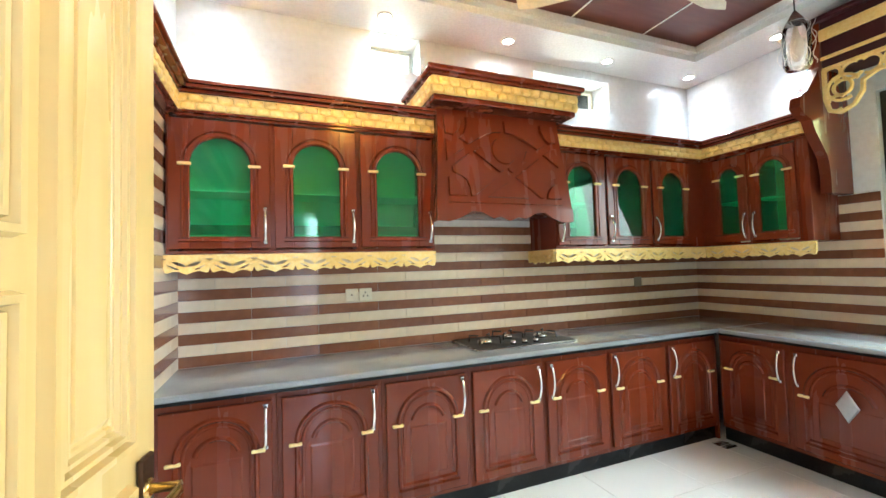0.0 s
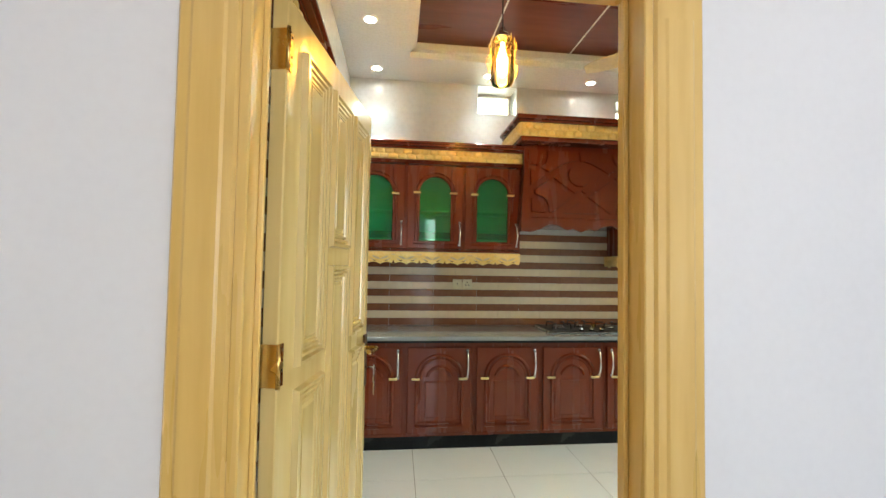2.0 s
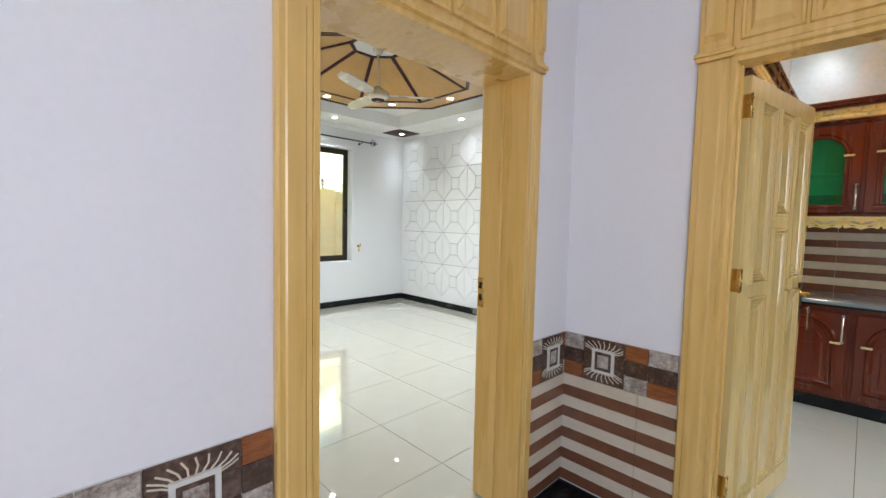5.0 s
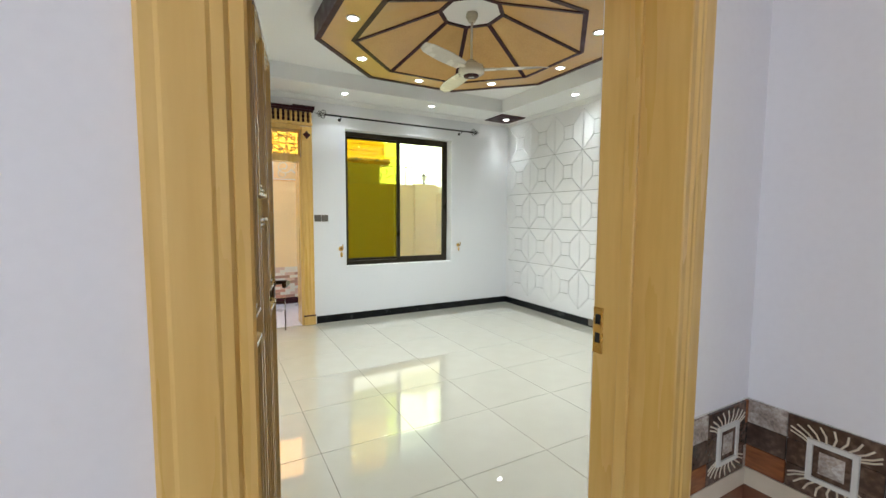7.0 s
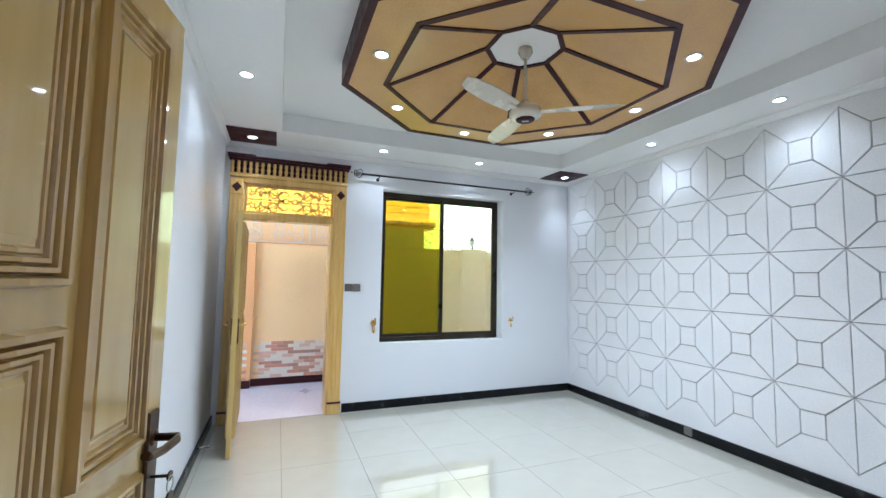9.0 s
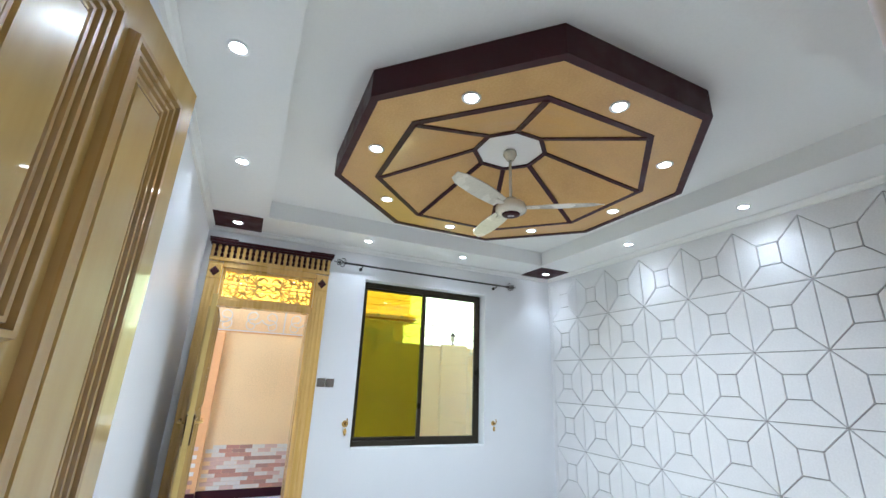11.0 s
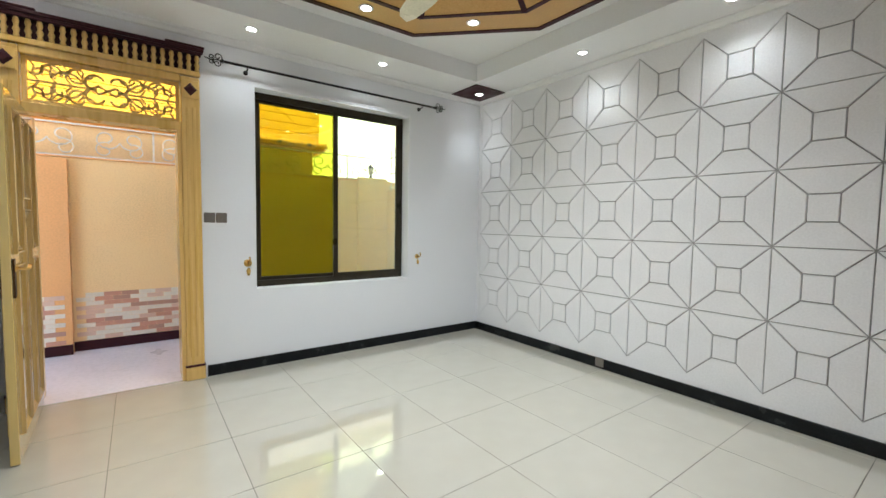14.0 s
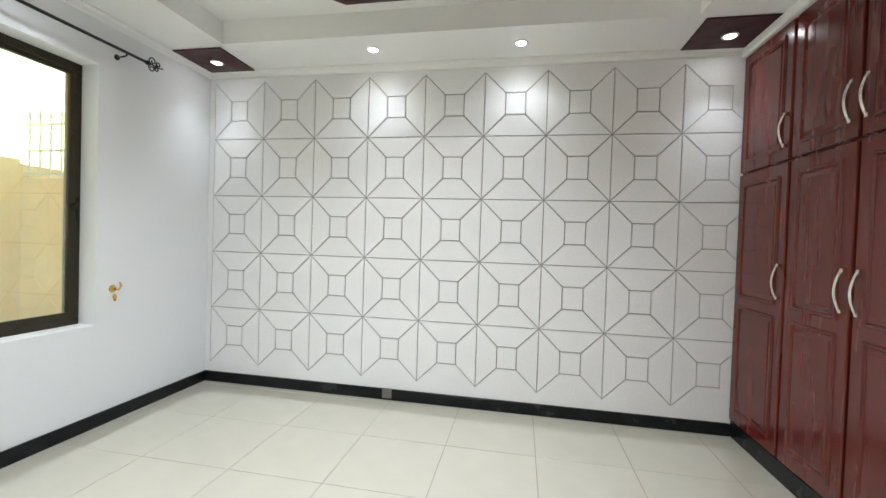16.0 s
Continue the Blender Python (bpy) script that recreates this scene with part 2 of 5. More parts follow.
# ---- mesh helpers ----
def thing(name, m, label, category, group="", kind=""):
    """An empty at the base of a thing."""
    ob = new(name)
    ob.matrix_world = m
    ob.empty_display_size = 0.1
    return tagged(ob, label, category, group, kind)


def finish(bm, name, material):
    me = bpy.data.meshes.new(name)
    bmesh.ops.recalc_face_normals(bm, faces=bm.faces)
    bm.to_mesh(me)
    bm.free()
    me.materials.append(material)
    return me


def part(name, bm, material, parent, label="", m=None):
    ob = new(name, finish(bm, name, material) if isinstance(bm, bmesh.types.BMesh) else bm)
    ob.parent = parent
    if m is not None:
        ob.matrix_local = m
    return tagged(ob, label)


def solid(name, bm, material, label, category, kind="structure", m=None):
    ob = new(name, finish(bm, name, material))
    if m is not None:
        ob.matrix_world = m
    return tagged(ob, label, category, "", kind)


def box(x0, y0, z0, x1, y1, z1, bevel=0.0, bm=None):
    """A box between two corners, added to bm or alone."""
    own = bmesh.new()
    vs = [own.verts.new((x, y, z)) for z in (z0, z1) for y in (y0, y1) for x in (x0, x1)]
    for f in ((0, 1, 3, 2), (4, 6, 7, 5), (0, 4, 5, 1), (2, 3, 7, 6), (0, 2, 6, 4), (1, 5, 7, 3)):
        own.faces.new([vs[i] for i in f])
    if bevel:
        bmesh.ops.recalc_face_normals(own, faces=own.faces)
        bmesh.ops.bevel(own, geom=own.edges[:], offset=bevel, segments=1, affect="EDGES", profile=0.5)
    return join(own, bm)


def join(own, bm):
    if bm is None:
        return own
    me = bpy.data.meshes.new("tmp")
    own.to_mesh(me)
    own.free()
    bm.from_mesh(me)
    bpy.data.meshes.remove(me)
    return bm


def prism(pts, y0, y1, bm=None, inset=0.0):
    """A polygon in x and z pushed from y0 (back) to y1 (front); inset narrows the front face."""
    bm = bm or bmesh.new()
    cx, cz = sum(p[0] for p in pts) / len(pts), sum(p[1] for p in pts) / len(pts)
    a = [bm.verts.new((x, y0, z)) for x, z in pts]
    b = []
    n = len(pts)
    for i, (x, z) in enumerate(pts):
        if inset:
            v = Vector((cx - x, cz - z))
            k = inset / max(v.length, 1e-6) * 1.3
            x, z = x + v.x * k, z + v.y * k
        b.append(bm.verts.new((x, y1, z)))
    bm.faces.new(a)
    bm.faces.new(list(reversed(b)))
    for i in range(n):
        bm.faces.new((a[i], b[i], b[(i + 1) % n], a[(i + 1) % n]))
    return bm


def strip(pts, w, y0, y1, closed=False, top=0.55, bm=None):
    """A moulding of width w along points in x and z, from y0 (back) to y1 (front, narrower)."""
    bm = bm or bmesh.new()
    n = len(pts)
    rings = []
    for i in range(n):
        p = Vector(pts[i])
        q0 = Vector(pts[i - 1]) if (i or closed) else p
        q1 = Vector(pts[(i + 1) % n]) if (i < n - 1 or closed) else p
        d0, d1 = (p - q0), (q1 - p)
        d0 = d0.normalized() if d0.length > 1e-9 else d1.normalized()
        d1 = d1.normalized() if d1.length > 1e-9 else d0
        nn = Vector((-d0.y - d1.y, d0.x + d1.x))
        nn = nn.normalized() if nn.length > 1e-6 else Vector((-d0.y, d0.x))
        k = 1 / max(0.5, nn.dot(Vector((-d0.y, d0.x))))
        h = nn * (w / 2 * k)
        rings.append([bm.verts.new((p.x + h.x * s, y, p.y + h.y * s)) for s, y in ((1, y0), (top, y1), (-top, y1), (-1, y0))])
    for i in range(n if closed else n - 1):
        a, b = rings[i], rings[(i + 1) % n]
        for j in range(3):
            bm.faces.new((a[j], a[j + 1], b[j + 1], b[j]))
    if not closed:
        bm.faces.new(rings[0])
        bm.faces.new(list(reversed(rings[-1])))
    return bm


def turned(profile, segs=14, bm=None, m=None):
    """A body of revolution about z from (radius, z) pairs."""
    own = bmesh.new()
    rings = [[own.verts.new((r * math.cos(2 * math.pi * i / segs), r * math.sin(2 * math.pi * i / segs), z)) for i in range(segs)] for r, z in profile]
    for a, b in zip(rings, rings[1:]):
        for i in range(segs):
            own.faces.new((a[i], a[(i + 1) % segs], b[(i + 1) % segs], b[i]))
    own.faces.new(rings[0])
    own.faces.new(rings[-1])
    if m is not None:
        own.transform(m)
    for f in own.faces:
        f.smooth = len(f.verts) == 4
    return join(own, bm)


def tube(pts, r, segs=8, bm=None):
    """A round bar along points in space."""
    own = bmesh.new()
    rings = []
    for i, p in enumerate(pts):
        p = Vector(p)
        d = (Vector(pts[min(i + 1, len(pts) - 1)]) - Vector(pts[max(i - 1, 0)])).normalized()
        a = d.orthogonal().normalized() if not rings else (prev - d * prev.dot(d)).normalized()
        prev = a
        b = d.cross(a)
        rings.append([own.verts.new(p + r * (a * math.cos(t) + b * math.sin(t))) for t in (2 * math.pi * j / segs for j in range(segs))])
    for a, b in zip(rings, rings[1:]):
        for j in range(segs):
            own.faces.new((a[j], a[(j + 1) % segs], b[(j + 1) % segs], b[j])).smooth = True
    own.faces.new(rings[0])
    own.faces.new(rings[-1])
    return join(own, bm)


def arc(cx, cz, r, a0, a1, n=10, rz=None):
    return [(cx + r * math.cos(radians(a0 + (a1 - a0) * i / n)), cz + (rz or r) * math.sin(radians(a0 + (a1 - a0) * i / n))) for i in range(n + 1)]


def rect(x0, z0, x1, z1):
    return [(x0, z0), (x1, z0), (x1, z1), (x0, z1)]


def spiral(cx, cz, r0, r1, a0, turns, n=16):
    return [(cx + (r0 + (r1 - r0) * i / n) * math.cos(radians(a0 + 360 * turns * i / n)), cz + (r0 + (r1 - r0) * i / n) * math.sin(radians(a0 + 360 * turns * i / n))) for i in range(n + 1)]


def wall_x(name, x0, x1, y0, y1, z0, z1, holes, material, label):
    """A wall between x0 and x1, running along y, with rectangular holes (y0, y1, z0, z1)."""
    bm = bmesh.new()
    ys = sorted({y0, y1, *[h[0] for h in holes], *[h[1] for h in holes]})
    for a, b in zip(ys, ys[1:]):
        zs = [z0]
        for h in sorted((h for h in holes if h[0] <= a and h[1] >= b), key=lambda h: h[2]):
            zs += [h[2], h[3]]
        zs.append(z1)
        for c, d in zip(zs[::2], zs[1::2]):
            if d - c > 1e-4:
                box(x0, a, c, x1, b, d, bm=bm)
    bmesh.ops.remove_doubles(bm, verts=bm.verts, dist=1e-5)
    return solid(name, bm, material, label, "wall")


def wall_y(name, y0, y1, x0, x1, z0, z1, holes, material, label):
    ob = wall_x(name, -y1, -y0, x0, x1, z0, z1, holes, material, label)
    ob.data.transform(Matrix(((0, 1, 0, 0), (-1, 0, 0, 0), (0, 0, 1, 0), (0, 0, 0, 1))))
    ob.data.update()
    return ob


# ---- the shell ----
BX0, BX1, BY0, BY1 = -5.25, -0.645, -1.576, 2.854      # bedroom
KX0, KX1, KY0, KY1 = 0.175, 4.55, 0.20, 3.0          # kitchen
LX0, LY1 = -0.375, 0.095                            # lobby corner
BAND, TRAY, KSOF, KTOP = 2.94, 3.12, 3.13, 3.25
DL, DR = -1.403, -0.336                               # bedroom door opening
KL, KR = 0.325, 1.205                                 # kitchen door opening
EL, ER = -1.378, -0.438                               # outer door opening
WY0, WY1, WZ0, WZ1 = 0.135, 1.775, 0.735, 2.58          # window

wall_x("wall_west", BX0 - 0.25, BX0, -2.0, 2.95, -0.05, 3.4, [(EL, ER, -0.05, 2.56), (WY0, WY1, WZ0, WZ1)], M_WALL, "white painted wall with an outer door and a window")
north = wall_y("wall_north", BY1, BY1 + 0.25, BX0, -0.02, -0.05, 3.4, [], M_GROOVE, "wall clad in white geometric panels with grey grooves")
wall_y("wall_south", BY0 - 0.25, BY0, BX0, BX1, -0.05, 3.4, [], M_WALL, "plain white painted bedroom wall")
wall_x("wall_east", BX1, LX0, -3.75, LY1, -0.05, 3.4, [(DL, DR, -0.05, 2.5)], M_LOBBY, "white wall between bedroom and lobby with a doorway")
wall_y("wall_kitchen", LY1, KY0, LX0, KX1 + 0.2, -0.05, 3.4, [(KL, KR, -0.05, 2.5)], M_LOBBY, "white wall between lobby and kitchen with a doorway")
wall_x("wall_kitchen_west", -0.02, KX0, KY0, KY1 + 0.2, -0.05, 3.4, [], M_KWALL, "white tiled kitchen wall")
V1, V2 = (1.36, 1.735, 2.86, 3.125), (2.73, 3.54, 2.78, 3.05)
wall_y("wall_kitchen_north", KY1, KY1 + 0.25, KX0, KX1 + 0.2, -0.05, 3.4, [V1, V2], M_KWALL, "white glazed kitchen wall with two high vent windows")
wall_x("wall_kitchen_east", KX1, KX1 + 0.2, KY0, KY1, -0.05, 3.4, [(0.42, 1.62, 1.05, 2.55)], M_KWALL, "white glazed kitchen wall with a window")
wall_x("wall_lobby_east", 2.7, 2.9, -3.75, LY1, -0.05, 3.4, [], M_LOBBY, "plain white lobby wall")
# unseen wall; its opening is made up to hold the lobby fill lamp
wall_y("wall_lobby_south", -3.75, -3.55, LX0, 2.7, -0.05, 3.4, [(1.25, 2.65, 0.5, 2.5)], M_LOBBY, "unseen white lobby wall with a made-up opening for the fill lamp")
# unseen slab, sized to keep sun off the rooms and shade the courtyard
solid("roof", box(-5.6, -5.2, 3.4, 7.9, 3.4, 3.7), M_CEIL, "unseen roof slab with oversized eaves, added to block the sun", "roof")
solid("ceiling_lobby", box(LX0, -3.75, 3.0, 2.9, LY1, 3.2), M_CEIL, "plain white lobby ceiling", "ceiling")
FLOORS = {}
for nm, x0, y0, x1, y1 in (("floor_bedroom", BX0 - 0.25, BY0, LX0, BY1), ("floor_kitchen", KX0, KY0 - 0.23, KX1, KY1), ("floor_lobby", LX0, -3.75, 2.7, LY1)):
    FLOORS[nm] = solid(nm, box(x0, y0, -0.06, x1, y1, -0.004), M_GROUT, "polished cream floor tiles with thin dark joints", "floor")

# bedroom ceiling: lower band along the walls, raised middle
bm = bmesh.new()
IX0, IX1, IY0, IY1 = BX0 + 0.55, BX1 - 0.55, BY0 + 0.55, BY1 - 0.55
for b in ((BX0, BY0, IX0, BY1), (IX1, BY0, BX1, BY1), (IX0, BY0, IX1, IY0), (IX0, IY1, IX1, BY1)):
    box(b[0], b[1], BAND, b[2], b[3], 3.3, bm=bm)
HX, HY, HR = -2.96, 0.64, 0.82
for b in ((IX0, IY0, HX - HR, IY1), (HX + HR, IY0, IX1, IY1), (HX - HR, IY0, HX + HR, HY - HR), (HX - HR, HY + HR, HX + HR, IY1)):
    box(b[0], b[1], TRAY, b[2], b[3], 3.3, bm=bm)
solid("ceiling_bedroom", bm, M_CEIL, "white plaster tray ceiling with a lower border", "ceiling")
# cornice between wall and band
bm = bmesh.new()
prof = [(0, 0), (0.05, 0), (0.05, -0.012), (0.03, -0.025), (0.02, -0.05), (0, -0.055)]
for (x0, y0, x1, y1, nx, ny) in ((BX0, BY0, BX0, BY1, 1, 0), (BX0, BY1 - 0.015, BX1, BY1 - 0.015, 0, -1), (BX0, BY0, BX1, BY0, 0, 1), (BX1, BY0, BX1, BY1, -1, 0)):
    r = [[bm.verts.new((x + nx * a, y + ny * a, BAND + b)) for a, b in prof] for x, y in ((x0, y0), (x1, y1))]
    for i in range(len(prof)):
        j = (i + 1) % len(prof)
        bm.faces.new((r[0][i], r[0][j], r[1][j], r[1][i]))
solid("trim_bedroom", bm, M_CEIL, "white plaster cornice", "cornice")
# kitchen ceiling: border soffit and brown tray
bm = bmesh.new()
PX0, PX1, PY0, PY1 = 0.71, 4.10, 0.65, 2.57
for b in ((KX0, KY0, PX0, KY1), (PX1, KY0, KX1, KY1), (PX0, KY0, PX1, PY0), (PX0, PY1, PX1, KY1)):
    box(b[0], b[1], KSOF, b[2], b[3], 3.4, bm=bm)
for k, (g, z0, z1) in enumerate(((0.05, KSOF + 0.05, KSOF + 0.09), (0.025, KSOF + 0.09, KSOF + 0.14))):
    for b in ((PX0, PY0, PX0 + g, PY1), (PX1 - g, PY0, PX1, PY1), (PX0, PY0, PX1, PY0 + g), (PX0, PY1 - g, PX1, PY1)):
        box(b[0], b[1], z0, b[2], b[3], z1, bm=bm)
solid("ceiling_kitchen", bm, M_KCEIL, "white kitchen ceiling border round a raised panel", "ceiling")
bm = box(PX0, PY0, KTOP, PX1, PY1, 3.4)
solid("ceiling_kitchen_panel", bm, M_BROWNP, "glossy brown panels in the raised kitchen ceiling", "ceiling")
bm = bmesh.new()
for i in range(5):
    x = 1.36 + i * 0.705
    box(x - 0.006, PY0, KTOP - 0.006, x + 0.006, PY1, KTOP - 0.001, bm=bm)
for i in range(1, 3):
    y = PY1 - i * 0.705
    box(PX0, y - 0.006, KTOP - 0.006, PX1, y + 0.006, KTOP - 0.001, bm=bm)
solid("trim_kitchen_ceiling", bm, M_CEIL, "thin white joints between brown ceiling panels", "trim")

# skirting
def skirt(name, segs):
    bm = bmesh.new()
    for x0, y0, x1, y1 in segs:
        box(x0, y0, -0.004, x1, y1, 0.095, 0.003, bm=bm)
    solid(name, bm, M_BLACK, "polished black granite skirting", "skirting")
skirt("baseboard_bedroom", ((BX0, ER + 0.16, BX0 + 0.018, BY1), (BX0 + 0.018, BY1 - 0.034, -0.671, BY1 - 0.001), (BX0, BY0, BX1, BY0 + 0.018), (BX1 - 0.018, BY0 + 0.02, BX1, DL - 0.05)))


# ---- door frames and leaves ----
def door_frame(name, m, w, depth, label, cw, cwr, top=2.5, head=2.11):
    """A pine frame round an opening 0..w, front at y = 0 (facing -y), back at y = depth."""
    t = thing(name, m, label, "door frame", "", "structure")
    for x0, x1 in ((-cw, 0.0), (w, w + cwr)):
        bm = box(x0, -0.035, 0.0, x1, 0.0, head, 0.006)
        xc = (x0 + x1) / 2
        strip([(xc, 0.14), (xc, head - 0.12)], (x1 - x0) * 0.62, -0.034, -0.0385, False, 0.78, bm)
        part("casing", bm, M_PINE, t)
        bm = bmesh.new()
        for k, (g, z0, z1) in enumerate(((0.006, head, head + 0.018), (0.014, head + 0.018, head + 0.034), (0.002, head + 0.034, head + 0.05))):
            box(x0 - g, -0.04 - g, z0, x1 + g, 0.0, z1, 0.003, bm=bm)
        part("capital", bm, M_PINE, t)
        bm = box(x0, -0.035, head + 0.05, x1, 0.0, top, 0.004)
        prism(rect(x0 + 0.018, head + 0.075, x1 - 0.018, top - 0.03), -0.034, -0.055, bm, 0.02)
        part("corner_block", bm, M_PINE, t)
    for x0, x1 in ((-0.001, 0.022), (w - 0.022, w + 0.001)):
        bm = box(x0, -0.03, 0.0, x1, depth + 0.01, head, 0.003)
        xs = x1 if x0 < 0.1 else x0
        d = 0.012 if x0 < 0.1 else -0.012
        box(min(xs, xs + d), depth * 0.45, 0.0, max(xs, xs + d), depth * 0.62, head, 0.002, bm=bm)
        part("jamb", bm, M_PINE, t)
    bm = box(0.022, -0.03, head - 0.022, w - 0.022, depth + 0.01, head + 0.03, 0.003)
    strip([(0.0, head + 0.012), (w, head + 0.012)], 0.03, -0.03, -0.045, bm=bm)
    part("head", bm, M_PINE, t)
    bm = box(0.0, -0.02, head + 0.03, w, 0.0, top, 0.002)
    part("transom_board", bm, M_PINE, t)
    n = 4
    for k in range(n):
        x0 = 0.02 + (w - 0.04) * k / n
        x1 = 0.02 + (w - 0.04) * (k + 1) / n
        bm = bmesh.new()
        strip(rect(x0 + 0.014, head + 0.07, x1 - 0.014, top - 0.04), 0.018, -0.02, -0.032, True, bm=bm)
        prism(rect(x0 + 0.035, head + 0.09, x1 - 0.035, top - 0.06), -0.019, -0.034, bm, 0.024)
        part("transom_panel", bm, M_PINE, t)
    bm = box(-cw - 0.02, -0.06, top, w + cwr + 0.02, 0.0, top + 0.05, 0.008)
    part("crown", bm, M_DARK, t, "dark maroon crown moulding")
    part("transom_back", box(0.003, depth - 0.02, head + 0.031, w - 0.003, depth + 0.005, top - 0.003, 0.003), M_PINE, t)
    return t


def lever(parent, x, z, side, flip, metal=M_BRASS):
    """Long plate with a lever handle on one face of a leaf; side is -1 (front) or 1, flip the way the lever points."""
    y = side * 0.021
    bm = box(x - 0.022, min(y, y + side * 0.009), z - 0.12, x + 0.022, max(y, y + side * 0.009), z + 0.095, 0.003)
    plate = part("lock_plate", bm, M_BRONZE, parent, "antique bronze lock plate")
    y1 = y + side * 0.055
    bm = tube([(x, y, z + 0.04), (x, y1, z + 0.04), (x + flip * 0.02, y1 + side * 0.006, z + 0.04), (x + flip * 0.06, y1, z + 0.036), (x + flip * 0.11, y1 - side * 0.004, z + 0.042), (x + flip * 0.125, y1 - side * 0.004, z + 0.05)], 0.0085)
    turned([(0.018, 0), (0.018, 0.01), (0.012, 0.014)], 12, bm, Matrix.Translation((x, y, z + 0.04)) @ Matrix.Rotation(radians(-90 * side), 4, "X"))
    part("lever_handle", bm, metal, parent, "curved metal lever handle")
    return plate


def key(parent, x, z, side, metal):
    y = side * 0.03
    bm = tube([(x, y, z - 0.04), (x, y + side * 0.03, z - 0.04), (x, y + side * 0.036, z - 0.043)], 0.0035, 6)
    prism([(x + 0.012 * math.cos(a), z - 0.04 + 0.010 * math.sin(a)) for a in (i * math.pi / 5 for i in range(10))], y + side * 0.034, y + side * 0.037, bm)
    part("lock_key", bm, metal, parent, "small key in the lock")
    bm = tube([(x + 0.014 * math.cos(a), y + side * 0.037, z - 0.056 + 0.016 * math.sin(a)) for a in (i * math.pi / 8 for i in range(17))], 0.0014, 5)
    part("key_ring", bm, M_STEEL, parent, "thin wire key ring")
    bm = bmesh.new()
    prism([(x + 0.017 * math.cos(a), z - 0.088 + 0.017 * math.sin(a)) for a in (i * math.pi / 6 for i in range(12))], y + side * 0.035, y + side * 0.039, bm)
    prism([(x - 0.006, z - 0.10), (x + 0.006, z - 0.10), (x + 0.006, z - 0.15), (x + 0.0, z - 0.156), (x - 0.006, z - 0.146)], y + side * 0.035, y + side * 0.039, bm)
    part("spare_key", bm, metal, parent, "spare key hanging from a ring")


def leaf(name, m, w, h, label, keyside=0, hz=1.05, mould=M_MOULD, wood=M_LEAF_GOLD):
    """A panelled door leaf: hinge at x = 0, runs to x = w, faces at y = -0.02 and 0.02."""
    t = thing(name, m, label, "door", "", "structure")
    part("leaf_board", box(0, -0.02, 0.008, w, 0.02, h, 0.003), wood, t)
    st, gap = 0.088, 0.036
    cwid = (w - 2 * st - 2 * gap) / 3
    low, tall = ((0.14, 1.11), (1.165, h - 0.09)), ((0.14, 1.425), (1.48, h - 0.09))
    cols = [(st, low), (st + cwid + gap, tall), (st + 2 * (cwid + gap), low)]
    for x, spans in cols:
        for z0, z1 in spans:
            for s in (-1, 1):
                bm = prism(rect(x + 0.058, z0 + 0.058, x + cwid - 0.058, z1 - 0.058), s * 0.0195, s * 0.025, None, 0.008)
                dp = part("door_panel", bm, wood, t)
                bm = bmesh.new()
                for o, wd, hh in ((0.009, 0.018, 0.037), (0.025, 0.014, 0.032), (0.038, 0.012, 0.028), (0.050, 0.011, 0.024)):
                    strip(rect(x + o, z0 + o, x + cwid - o, z1 - o), wd, s * 0.0195, s * hh, True, 0.5, bm)
                part("panel_moulding", bm, mould, dp, "stepped moulding round the panel")
    metal = M_BRONZE if name == "door_1" else M_BRASS
    lever(t, w - 0.045, hz, -1, -1, metal)
    lever(t, w - 0.045, hz, 1, -1, metal)
    if keyside:
        key(t, w - 0.045, hz, keyside, metal if name == "door_1" else M_STEEL)
    for z in (0.25, 1.19, h - 0.13):
        bm = box(-0.004, -0.0225, z - 0.05, 0.026, -0.0195, z + 0.05, 0.001)
        box(-0.0035, -0.0225, z - 0.05, -0.0005, 0.02, z + 0.05, 0.0005, bm=bm)
        tube([(-0.004, -0.024, z - 0.052), (-0.004, -0.024, z + 0.052)], 0.005, 8, bm)
        hinge = part("hinge", bm, M_BRASS, t, "brass butt hinge")
        for i in range(4):
            bm = turned([(0.004, 0), (0.004, 0.002)], 8, None, Matrix.Translation((0.009 + 0.009 * (i % 2), -0.0222, z - 0.036 + 0.024 * i)) @ Matrix.Rotation(radians(90), 4, "X"))
            part("screw", bm, M_BRONZE, hinge)
    return t


df1 = door_frame("door_frame_1", pose(LX0, DL, 0, 0, 0, 90), DR - DL, LX0 - BX1 - 0.03, "varnished pine door frame with panelled transom and fluted casing", 0.105, 0.073)
sp_ = part("strike_plate", box(DR - DL - 0.0255, LX0 - BX1 - 0.06, 0.99, DR - DL - 0.0215, LX0 - BX1 - 0.022, 1.14, 0.001), M_BRASS, df1, "brass strike plate")
for z_ in (1.025, 1.085):
    part("latch_hole", box(DR - DL - 0.027, LX0 - BX1 - 0.05, z_, DR - DL - 0.0252, LX0 - BX1 - 0.032, z_ + 0.032), M_IRON, sp_)
door_frame("door_frame_2", pose(KL, LY1, 0), KR - KL, KY0 - LY1 - 0.03, "varnished pine kitchen door frame with panelled transom", 0.118, 0.118)
leaf("door_1", pose(BX1 + 0.008, -1.417, 0, 0, 0, 168.9), 0.887, 2.085, "open pine bedroom door with raised panels and bronze lever", -1, 1.12)
leaf("door_2", pose(KL + 0.030, KY0 + 0.02, 0, 0, 0, 80), KR - KL - 0.05, 2.07, "open pine kitchen door with raised panels and brass hinges", -1, 1.04, M_LEAF, M_LEAF)

